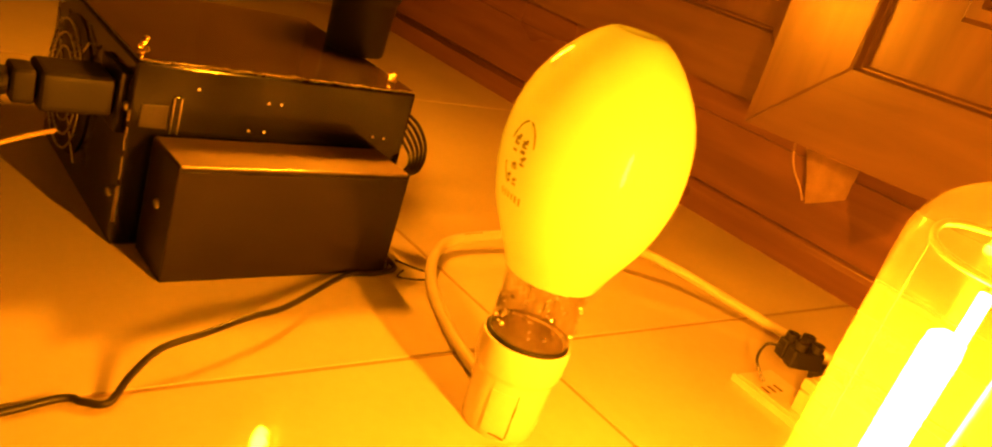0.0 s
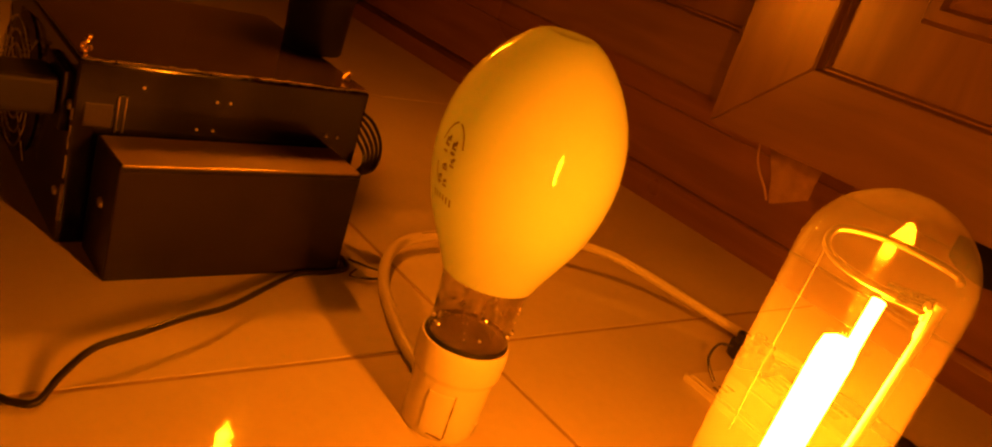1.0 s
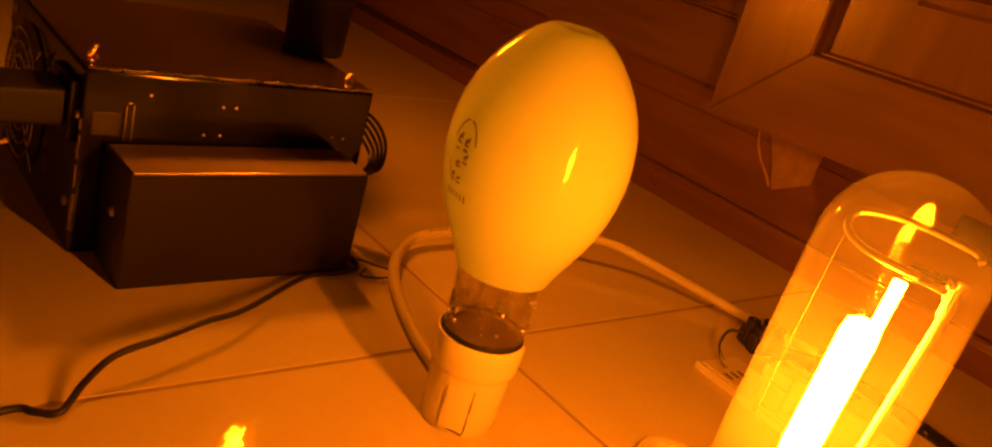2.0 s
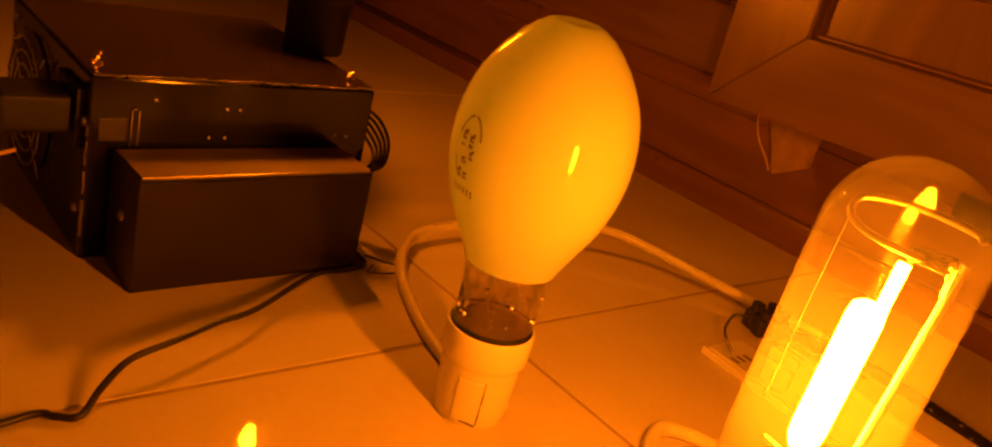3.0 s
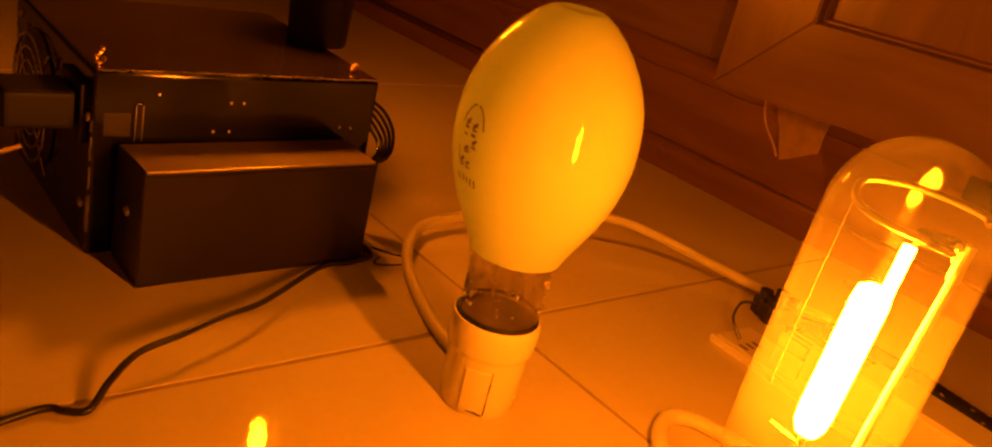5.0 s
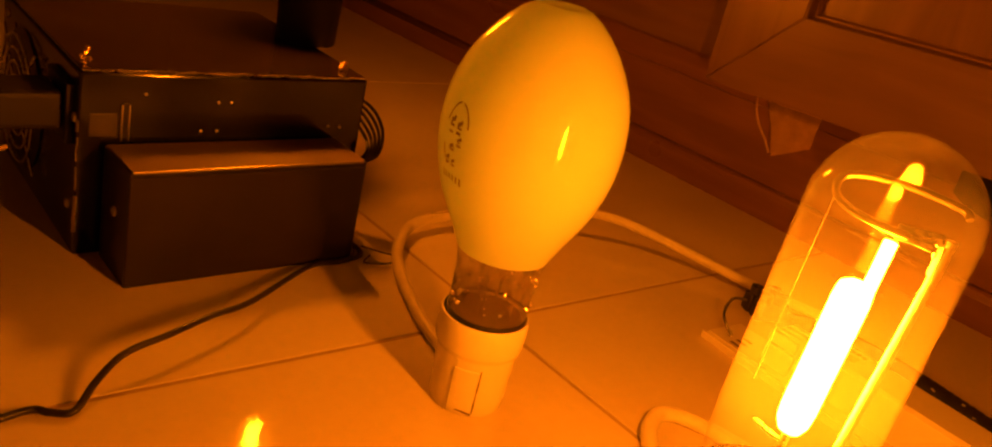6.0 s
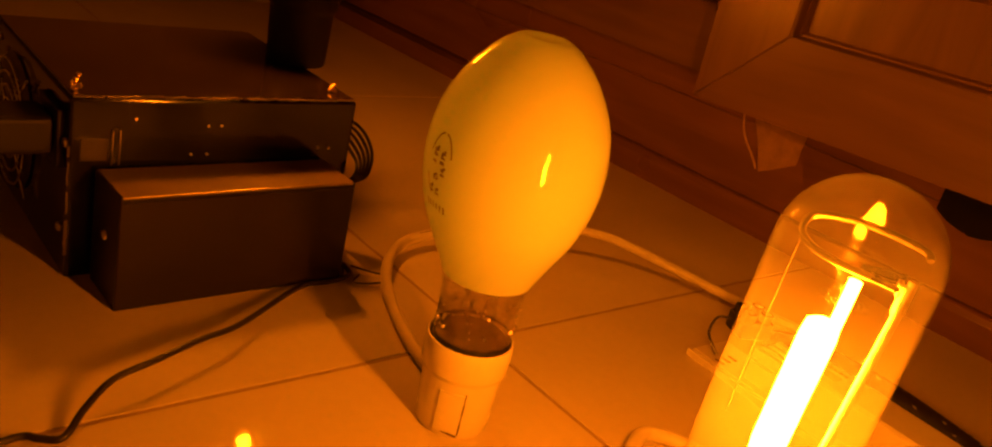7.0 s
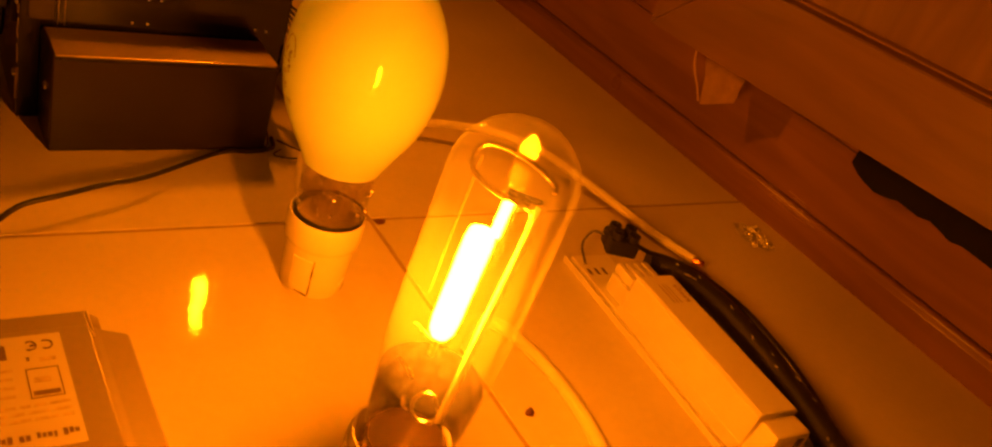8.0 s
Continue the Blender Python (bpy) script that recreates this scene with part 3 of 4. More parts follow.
def tubular_lamp(name, at, turn, arc_mat, label, lean=(0.0, 0.0)):
    """A burning tubular sodium lamp: clear tube, glowing ceramic burner, wire frame."""
    lamp = thing(name, label, "bulb", at, turn)
    lamp.matrix_basis = Matrix.Translation(at) @ Vector((0, 0, 1)).rotation_difference(Vector((*lean, 1))).to_matrix().to_4x4() @ pose(0, 0, 0, 0, 0, turn)
    R, top = 0.0200, 0.1728
    dome = [(R * math.cos(a), top - R + R * math.sin(a)) for a in (math.pi / 2 * k / 12 for k in range(12))] + [(0, top)]
    part("glass_neck", lathe([(0.0160, 0.039), (0.0167, 0.047), (0.0174, 0.055), (0.0183, 0.066), (0.0191, 0.076)], 80), GLASS_NECK, lamp, sharp=1.2)
    part("glass_tube", lathe([(0.0191, 0.0761), (0.0197, 0.086), (R, 0.095), (R, 0.125), dome[0]], 80), GLASS_TUBE, lamp, "clear glass tube", sharp=1.2)
    part("glass_dome", lathe(dome, 80), GLASS_DOME, lamp, "rounded clear glass end", sharp=1.2)
    part("getter_film", far_half(lathe([(0.0155, 0.040), (0.0162, 0.047), (0.0169, 0.055), (0.0178, 0.066), (0.0184, 0.0735)], 64), (0, -1), 0.3), DARK_FILM, lamp, "brown mirror film above the base")
    part("screw_base", lathe([(0, 0.016), (0.006, 0.016), (0.0125, 0.022), (0.0132, 0.03), (0.0150, 0.036), (0.0158, 0.0415), (0.0154, 0.0435)], 48), BRASS, lamp)
    ax, ay = -0.0027, -0.0036

    def turned(profile, seg):
        return lathe(profile, seg, at=(ax, ay, 0))
    burner = part("arc_tube", turned([(0, 0.0940), (0.0028, 0.0944), (0.0040, 0.0970), (0.0044, 0.101), (0.0045, 0.1320), (0.0041, 0.1355), (0.0022, 0.1368), (0, 0.1370)], 20), arc_mat, lamp, "white-hot ceramic arc tube")
    burner.matrix_basis = Matrix.Translation((0, 0, 0.12)) @ pose(0, 0, 0, 0, 0.7, 0) @ Matrix.Translation((0, 0, -0.12))
    part("end_tube", lathe([(0, 0.1350), (0.0016, 0.1351), (0.0016, 0.1478), (0, 0.1479)], 12, at=(ax + 0.0036, ay + 0.0016, 0)), arc_mat, burner, "glowing end tube")
    part("end_tube", turned([(0, 0.086), (0.0012, 0.0861), (0.0012, 0.0943), (0, 0.0944)], 12), STEEL_WIRE, burner)
    part("support_rod", sweep([(0.0072, -0.0075, 0.064), (0.0077, -0.0077, 0.075), (0.0088, -0.0083, 0.110), (0.0100, -0.0091, 0.145), (0.0103, -0.0092, 0.1535)], 0.0012, 14, 4), ROD_STEEL, lamp, "bright steel support rod")
    part("thin_rod", sweep([(-0.0115, 0.008, 0.100), (-0.0115, 0.008, 0.125), (-0.0112, 0.008, 0.1535)], 0.0002, 6, 3), DARK_HOLDER, lamp)
    part("cross_strap", sweep([(ax + 0.0042, -0.0018, 0.1490), (0.0055, -0.0045, 0.1494), (0.0100, -0.0086, 0.1494)], 0.00035, 6, 4), BLACK_METAL, lamp)
    part("weld_tab", block((0.0086, -0.0100, 0.1440), (0.0114, -0.0074, 0.1520), 0.0009), ROD_STEEL, lamp)
    drops = None
    for k, (dx, dy, dz) in enumerate(((0.0, 0.0, 0.0), (0.0016, -0.0004, 0.0022), (-0.0012, -0.0006, 0.0030), (0.0006, -0.0008, -0.0018))):
        drops = lump((0.0090 + dx, -0.0080 + dy, 0.1492 + dz), (0.0009, 0.0009, 0.0010), k, drops)
    part("weld_drop", drops, ROD_STEEL, lamp, "bright drops of weld metal")
    part("spring_loop", sweep([(0.0004, -0.0091, 0.1520), (-0.0065, -0.0070, 0.1525), (-0.0118, -0.0022, 0.1533), (-0.0134, 0.0035, 0.1550), (-0.0112, 0.0062, 0.1585), (-0.0040, 0.0045, 0.1603),
                               (0.0040, 0.0002, 0.1607), (0.0112, -0.0062, 0.1603), (0.0118, -0.0088, 0.1590)], 0.0009, 10, 5), DULL_WIRE, lamp, "wire loop braced against the dome")
    oval = [(0.0050 + 0.0062 * math.cos(a), -0.0066 + 0.0026 * math.sin(a)) for a in (2 * math.pi * k / 20 for k in range(20))]
    part("bracket_plate", prism(oval, "z", 0.1512, 0.1517, 0.0001), DARK_HOLDER, lamp, "dull brown bracket plate")
    part("strap_plate", block((-0.0005, -0.0058, 0.1500), (0.0105, -0.0048, 0.1535), 0.0002), BLACK_METAL, lamp)
    part("stem", lathe([(0.0128, 0.042), (0.0120, 0.050), (0.0085, 0.058), (0.0062, 0.066), (0.0050, 0.0725), (0, 0.0735)], 28), GLASS_STEM, lamp, "glass stem")
    part("insulating_disc", lathe([(0, 0.0440), (0.0140, 0.0441), (0.0142, 0.0446), (0, 0.0448)], 40), DARK_HOLDER, lamp, "dark disc at the foot of the stem")
    part("lead_wire", sweep([(-0.0121, -0.0022, 0.0945), (-0.0095, -0.0026, 0.0933), (-0.0055, -0.0032, 0.0915), (-0.0022, -0.0040, 0.0903)], 0.0008, 6, 4), STEEL_WIRE, lamp)
    part("lead_wire", sweep([(0.0028, -0.0030, 0.0705), (0.0046, -0.0045, 0.0690), (0.0062, -0.0060, 0.0672)], 0.0009, 6, 4), STEEL_WIRE, lamp)
    part("side_wire", sweep([(-0.0130, -0.0018, 0.0785), (-0.0094, -0.0026, 0.0765), (-0.0056, -0.0040, 0.0740)], 0.0009, 6, 4), STEEL_WIRE, lamp)
    part("side_wire", sweep([(-0.0040, -0.0065, 0.0630), (-0.0056, -0.0066, 0.0648), (-0.0062, -0.0067, 0.0675)], 0.0008, 6, 4), STEEL_WIRE, lamp)
    g = [(0.0020 + 0.0048 * math.cos(a), -0.0066 + 0.0028 * math.sin(a), 0.0668 + 0.0038 * math.sin(a)) for a in (1.3 + 5.0 * k / 12 for k in range(13))]
    part("getter_ring", sweep(g, 0.0008, 8, 3), STEEL_WIRE, lamp, "bright getter ring")
    return lamp


elliptical_bulb()
socket_body("lamp_socket", "white porcelain lamp socket with a cracked side standing on tiles", PORCELAIN, (-0.0545, -0.0490, 0), -120)
LAMP_AT = (-0.0831, -0.1917, 0.0)
tubular_lamp("sodium_lamp", LAMP_AT, -42, NEAR_ARC, "burning clear tubular sodium lamp, glowing orange white", lean=(0.0278, -0.0188))
socket_body("lamp_socket", "porcelain lamp socket under the burning tubular lamp", PORCELAIN, LAMP_AT, -110, clip=False, h=0.0455)
FAR_AT = (-0.0225, 0.1851, 0.0896)
tubular_lamp("sodium_lamp", FAR_AT, 20, FAR_ARC, "burning sodium lamp on top of the black power supply")
socket_body("lamp_holder", "black plastic lamp holder standing on the power supply", BLACK_PLASTIC, FAR_AT, 0, clip=False, r=0.0190, h=0.05)


# ======== power supply and black box ========
PSU = (-0.1675, 0.1115, -0.0230, 0.2500, 0.0895)


def power_supply():
    x0, y0, x1, y1, h = PSU
    psu = thing("power_supply", "black steel power supply unit with worn bright edge and cables", "power supply")
    # shell: a folded sheet over a tray
    part("case", block((x0, y0, 0.0), (x1, y1, h - 0.0015), 0.0012), BLACK_METAL, psu)
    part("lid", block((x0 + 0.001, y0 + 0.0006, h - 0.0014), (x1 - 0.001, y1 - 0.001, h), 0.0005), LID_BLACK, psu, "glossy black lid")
    # worn, ragged bright edge along the front of the lid
    b = bmesh.new()
    rng = random.Random(11)
    x = x0 + 0.001
    while x < x1 - 0.004:
        w = rng.uniform(0.006, 0.022)
        e = min(x + w, x1 - 0.002)
        pts = [(x + (e - x) * k / 6, y0 - 0.0001 + rng.uniform(-0.0003, 0.0003), h - 0.0006 + rng.uniform(-0.00035, 0.00035)) for k in range(7)]
        sweep(pts, rng.uniform(0.00035, 0.0008) * (1 if x < x1 - 0.035 else 0.6), 6, 3, bm=b)
        x = e + rng.uniform(-0.001, 0.0012)
    part("worn_edge", b, BARE_METAL, psu, "ragged bright metal edge")
    for k, at in enumerate(((x0 + 0.0035, y0 + 0.006, h + 0.0035), (x1 - 0.008, y0 + 0.014, h + 0.002))):
        b = None
        for j in range(5):
            b = lump((at[0] + 0.0016 * math.sin(j * 2.1), at[1] + 0.0012 * math.cos(j * 1.7), at[2] - 0.0025 + 0.0016 * j * (1 - 0.4 * k)), (0.0016, 0.0014, 0.0013), j + 7 * k, b)
        part("crimp_tab", b, BRASS, psu, "crumpled bright metal tab")
    for rx, rz in ((-0.1045, 0.0750), (-0.0980, 0.0750), (-0.112, 0.0605), (-0.104, 0.0605), (-0.139, 0.0785), (-0.043, 0.0625), (-0.036, 0.062)):
        part("rivet", lathe([(0, -0.0002), (0.0008, -0.0002), (0.0007, 0.0003), (0, 0.0005)], 12), BARE_METAL, psu).matrix_basis = pose(rx, y0, rz, 90)
    b = bmesh.new()
    for za, zb, w in ((0.012, 0.030, 0.0009), (0.033, 0.044, 0.0005), (0.047, 0.058, 0.0004), (0.061, 0.066, 0.0006)):
        sweep([(x0 - 0.0001 + rng.uniform(-0.0003, 0.0002), y0 - 0.0001, za + (zb - za) * k / 5) for k in range(6)], w, 6, 3, bm=b)
    part("rubbed_corner", b, DULL_WIRE, psu, "rubbed bright upright corner")
    # slot with a folded rim, and a shallow pressed patch
    part("slot", block((-0.1492, y0 - 0.0009, 0.056), (-0.1458, y0 + 0.0004, 0.0745), 0.0006), BLACK_METAL, psu)
    for dx in (-0.1495, -0.1463):
        part("slot_rim", block((dx, y0 - 0.0014, 0.0565), (dx + 0.0006, y0 - 0.0002, 0.0735), 0.0002), DULL_WIRE, psu, "worn bright slot rim")
    part("pressed_patch", block((-0.163, y0 - 0.0007, 0.0585), (-0.151, y0 + 0.0004, 0.0695), 0.0006), SCUFFED, psu, "scuffed dull patch")
    # rear face with fan guard and inlet
    cy, cz, R = 0.2040, 0.0450, 0.036
    part("fan_opening", lathe([(0, 0), (R, 0), (R, 0.0006), (0, 0.0007)], 40), CABLE_BLACK, psu).matrix_basis = pose(x0 - 0.0002, cy, cz, 0, -90, 0)
    guard = part("fan_guard", lathe([(0, 0), (0.0075, 0), (0.0075, 0.0008), (0, 0.001)], 24), BLACK_METAL, psu, "wire fan guard")
    guard.matrix_basis = pose(x0 - 0.004, cy, cz, 0, -90, 0)
    for r in (0.012, 0.019, 0.026, 0.033):
        part("guard_ring", sweep([(r * math.cos(a), r * math.sin(a), 0) for a in (2 * math.pi * k / 20 for k in range(20))], 0.0007, 6, 2, closed=True), STEEL_WIRE, guard)
    for a in (45, 135, 225, 315):
        c, s = math.cos(radians(a)), math.sin(radians(a))
        part("guard_spoke", sweep([(0.007 * c, 0.007 * s, -0.0006), (0.02 * c, 0.02 * s, -0.0006), (0.044 * c, 0.044 * s, -0.0012)], 0.0007, 6, 2), STEEL_WIRE, guard)
    part("inlet", block((x0 - 0.003, 0.119, 0.052), (x0 + 0.001, 0.151, 0.080), 0.0012), BLACK_PLASTIC, psu)
    for yy, zz in ((0.1165, 0.066), (0.122, 0.022), (0.1535, 0.066), (0.24, 0.08)):
        part("screw", lathe([(0, 0), (0.0024, 0), (0.0021, 0.0010), (0, 0.0014)], 14), BARE_METAL, psu).matrix_basis = pose(x0, yy, zz, 0, -90, 0)
    # cable loops that leave the far end
    for k in range(5):
        q = 0.0024 * k
        pts = [(x1 - 0.004, 0.133 + 0.4 * q, 0.0700 - 0.3 * q), (x1 + 0.004, 0.130 - 0.1 * q, 0.0735 - q), (x1 + 0.0125 - 0.9 * q, 0.121 - 0.3 * q, 0.0690 - q), (x1 + 0.0150 - 1.0 * q, 0.111, 0.0590 - 0.5 * q),
               (x1 + 0.0100 - 0.8 * q, 0.1045, 0.0480 + 0.2 * q), (x1 + 0.001, 0.1065, 0.042 + 0.3 * q), (x1 + 0.001, 0.116, 0.03), (x1 + 0.004, 0.122 + q, 0.006)]
        part("output_wire", sweep(pts, 0.00095, 8, 6), CABLE_BLACK, psu)
    # A loose wire down the box edge, then wire shadows modelled as a floor loop.
    for pts in ([(x1 - 0.006, 0.1085, 0.034), (x1 - 0.010, 0.101, 0.024), (x1 - 0.0115, 0.090, 0.012), (x1 - 0.0125, 0.0795, 0.005), (x1 - 0.016, 0.0745, 0.003), (x1 - 0.024, 0.0725, 0.002)],
                [(x1 - 0.006, 0.082, 0.004), (x1 + 0.002, 0.075, 0.003), (x1 + 0.009, 0.070, 0.002), (x1 + 0.006, 0.064, 0.002), (x1 - 0.004, 0.064, 0.002), (x1 - 0.012, 0.068, 0.002), (x1 - 0.006, 0.0725, 0.003)]):
        part("wire_and_shadow", sweep(pts, 0.00055, 8, 6), DARK_HOLDER, psu, "thin brown strand at the foot: a loose wire, and a wire shadow shaped as a loop")
    return psu


power_supply()


def mains_plug():
    plug = thing("mains_plug", "black mains plug pushed into the power supply inlet", "plug", (PSU[0] - 0.0032, 0.1350, 0.0665))
    part("plug_body", block((-0.030, -0.0125, -0.009), (0, 0.0125, 0.009), 0.003, 3), BLACK_PLASTIC, plug)
    part("grip", block((-0.040, -0.0085, -0.0075), (-0.0302, 0.0085, 0.0075), 0.0025, 3), BLACK_PLASTIC, plug)
    for k in range(4):
        part("relief_rib", lathe([(0.0038, 0), (0.0062 - 0.0004 * k, 0.0004), (0.0062 - 0.0004 * k, 0.003), (0.0038, 0.0034)], 20), BLACK_PLASTIC, plug).matrix_basis = pose(-0.0405 - 0.0042 * k, 0, 0, 0, -90, 0)
    part("cord", sweep([(-0.040, 0, 0), (-0.062, 0, -0.001), (-0.10, 0.006, -0.010), (-0.16, 0.03, -0.036), (-0.24, 0.07, -0.0600), (-0.34, 0.1, -0.0630)], 0.0035, 12, 8), CABLE_BLACK, plug)


mains_plug()


def black_box():
    box = thing("black_box", "flat black lacquered metal box with lid seam beside power supply", "box", (-0.1563, 0.0744, 0.0), 1.2)
    L, D, H = 0.1185, 0.0335, 0.0563
    part("body", block((0, 0, 0.0), (L, D, H - 0.0005), 0.0011, 3), BLACK_BOX, box)
    # The top sheet carries the lit tone in its own colour.
    part("lid", block((0.0009, 0.0009, H - 0.001), (L - 0.0009, D - 0.0006, H), 0.0004), LIT_BOX_LID, box, "lid with its lit look put into the colour")
    part("lid_seam", block((0.0012, -0.00035, H - 0.0032), (L - 0.0012, 0.002, H - 0.0022), 0.0001), BLACK_METAL, box)
    part("worn_rim", block((0.001, -0.0002, H - 0.0011), (L * 0.985, 0.0011, H + 0.00015), 0.0004), DULL_WIRE, box, "rubbed bright front rim").matrix_basis = pose(0, 0.0002, -0.0002)
    part("end_screw", lathe([(0, 0), (0.0026, 0), (0.0022, 0.0010), (0, 0.0013)], 16), BARE_METAL, box).matrix_basis = pose(0, 0.0165, 0.031, 0, -90, 0)
    part("end_screw", lathe([(0, 0), (0.0022, 0), (0.0019, 0.0009), (0, 0.0011)], 16), BARE_METAL, box).matrix_basis = pose(L, 0.008, 0.022, 0, 90, 0)
    return box


black_box()


# ======== cables on the floor ========
def cable(name, label, pts, r, mat, steps=10, seg=12, squash=1.0, ripple=0.0):
    ob = part(name, sweep(pts, r, seg, steps, squash=squash, ripple=ripple), mat, None, label)
    return tagged(ob, category="cable")


twin = cable("black_wire", "thin black twin wire trailing over the tiles", [(-0.030, 0.088, 0.002), (-0.0345, 0.0735, 0.0035), (-0.049, 0.0695, 0.0035), (-0.069, 0.0655, 0.005), (-0.1150, 0.0335, 0.0100), (-0.1366, 0.0240, 0.0120), (-0.1582, 0.0152, 0.0119), (-0.1765, 0.0100, 0.0102),
                                                         (-0.189, 0.0015, 0.0060), (-0.1985, -0.0075, 0.002), (-0.206, -0.0055, 0.002), (-0.2120, -0.0020, 0.002), (-0.2330, -0.0062, 0.002), (-0.27, -0.012, 0.002), (-0.40, -0.02, 0.002)], 0.0014, CABLE_BLACK)
white = cable("white_cable", "white round cable curling across the tiles to a bare end", [(-0.0475, -0.030, 0.0034), (-0.0440, -0.0100, 0.0034), (-0.0405, 0.006, 0.0036), (-0.0325, 0.0300, 0.0038), (-0.0225, 0.0545, 0.0045), (-0.0105, 0.0735, 0.0055), (0.004, 0.0885, 0.0065),
                                                                 (0.0225, 0.0980, 0.0075), (0.0600, 0.1000, 0.0095), (0.092, 0.093, 0.0125), (0.122, 0.080, 0.0155), (0.1475, 0.0600, 0.016), (0.1620, 0.0395, 0.0135), (0.1735, 0.0165, 0.0105), (0.1850, -0.0120, 0.0075), (0.1925, -0.0340, 0.0058), (0.2000, -0.0580, 0.0055), (0.2040, -0.0705, 0.0055)], 0.0031, CABLE_WHITE)
part("copper_tip", sweep([(0.2035, -0.069, 0.0055), (0.2052, -0.0735, 0.0056), (0.2080, -0.0755, 0.0056)], 0.0021, 8, 5), COPPER, white, "bare copper end")
for k in range(6):
    part("print_bar", block((0.0285 + 0.0024 * k, 0.0982 + 0.00003 * k, 0.01070 + 0.00012 * k), (0.0300 + 0.0024 * k, 0.0989 + 0.00003 * k, 0.01105 + 0.00012 * k), 0.0001), INK, white)
cable("lamp_cable", "white round cable looping from the burning lamp's socket", [(-0.0680, -0.1840, 0.006), (-0.045, -0.158, 0.0055), (-0.0200, -0.1285, 0.004), (-0.006, -0.1130, 0.0037), (0.006, -0.1020, 0.0037), (0.0195, -0.0975, 0.0037), (0.0295, -0.1065, 0.0037), (0.0345, -0.1240, 0.0037), (0.0365, -0.1435, 0.0037),
                                                                  (0.0360, -0.162, 0.0037), (0.0335, -0.1815, 0.0037), (0.024, -0.215, 0.0037), (0.0, -0.27, 0.0037), (-0.03, -0.36, 0.0037)], 0.0035, CABLE_WHITE)
cable("yellow_wire", "short yellow wire sticking out beside the power supply", [(-0.1921, 0.1273, 0.0483), (-0.205, 0.120, 0.0475), (-0.225, 0.110, 0.044), (-0.26, 0.10, 0.030), (-0.32, 0.10, 0.0015)], 0.0011, YELLOW_PVC)


# ======== the white ballast with its sleeve and terminal ========
def white_ballast():
    bal = thing("white_ballast", "long white plastic lamp ballast with sloped sides lying on tiles", "ballast", (0.1065, -0.1300, 0.0), -4.0)
    # local y runs along the casing, x across
    part("body", prism([(0.0, 0.0), (0.0, 0.0035), (0.0055, 0.0062), (0.0065, 0.0245), (0.0085, 0.0262), (0.0325, 0.0262), (0.0345, 0.0245), (0.0355, 0.0)], "y", -0.079, 0.028, 0.0008), WHITE_SHELL, bal)
    part("end_cap", prism([(0.003, 0.0), (0.004, 0.006), (0.0085, 0.0235), (0.0325, 0.0235), (0.035, 0.006), (0.0355, 0.0)], "y", -0.092, -0.0795, 0.0022), WHITE_SHELL, bal, "end cap with a slot")
    part("cap_slot", block((0.024, -0.0926, 0.0150), (0.0285, -0.0905, 0.0205), 0.0006), CABLE_BLACK, bal)
    part("base_flange", block((-0.0040, -0.088, 0.0), (0.001, 0.078, 0.0012), 0.0004), WHITE_SHELL, bal)
    part("flange_lip", block((-0.0042, -0.088, 0.0012), (-0.0027, 0.078, 0.0042), 0.0005), WHITE_SHELL, bal)
    part("end_plate", prism([(0.0015, 0.0), (0.0015, 0.0032), (0.030, 0.0032), (0.030, 0.0)], "y", 0.0285, 0.078, 0.0006), WHITE_SHELL, bal)
    part("terminal_shelf", block((0.006, 0.0286, 0.0033), (0.031, 0.046, 0.0150), 0.001), WHITE_SHELL, bal)
    for k in range(4):
        part("wire_clamp", block((0.0075 + 0.006 * k, 0.030, 0.0152), (0.0118 + 0.006 * k, 0.047, 0.0215), 0.0012), WHITE_SHELL, bal)
    for k in range(3):
        part("vent_slit", block((0.004 + 0.0055 * k, 0.059, 0.0030), (0.0062 + 0.0055 * k, 0.065, 0.0034), 0.0002), INK, bal)
    for k in range(5):
        part("print_bar", block((0.0255, 0.004 + 0.0031 * k, 0.0262), (0.0283, 0.0062 + 0.0031 * k, 0.0265), 0.0001), GREY_INK, bal)
    for k in range(3):
        part("print_line", block((0.016 + 0.0025 * k, 0.004, 0.0262), (0.0168 + 0.0025 * k, 0.02, 0.0264)), GREY_INK, bal)
    return bal


white_ballast()


def terminal_block():
    tb = thing("terminal_block", "small black plastic screw terminal block at the ballast end", "terminal block", (0.1255, -0.0725, 0.0218), -25)
    for k in range(2):
        y = -0.008 + 0.0088 * k
        part("terminal_cell", block((-0.0095, y, 0.0), (0.0095, y + 0.0080, 0.0105), 0.0018, 3), BLACK_PLASTIC, tb)
        part("screw_tower", lathe([(0.0, 0.010), (0.0036, 0.010), (0.0036, 0.0145), (0.0024, 0.0147), (0.0022, 0.0125), (0, 0.0125)], 18), BLACK_PLASTIC, tb).matrix_basis = pose(-0.005, y + 0.004, 0)
        part("screw_tower", lathe([(0.0, 0.010), (0.0036, 0.010), (0.0036, 0.0145), (0.0024, 0.0147), (0.0022, 0.0125), (0, 0.0125)], 18), BLACK_PLASTIC, tb).matrix_basis = pose(0.005, y + 0.004, 0)
    part("web", block((-0.006, -0.001, 0.002), (0.006, 0.002, 0.008), 0.0006), BLACK_PLASTIC, tb)
    part("short_wire", sweep([(-0.009, 0.004, 0.006), (-0.016, 0.007, 0.0045), (-0.020, 0.004, -0.004), (-0.016, -0.003, -0.0125)], 0.0008, 6, 6), CABLE_BLACK, tb)
    return tb


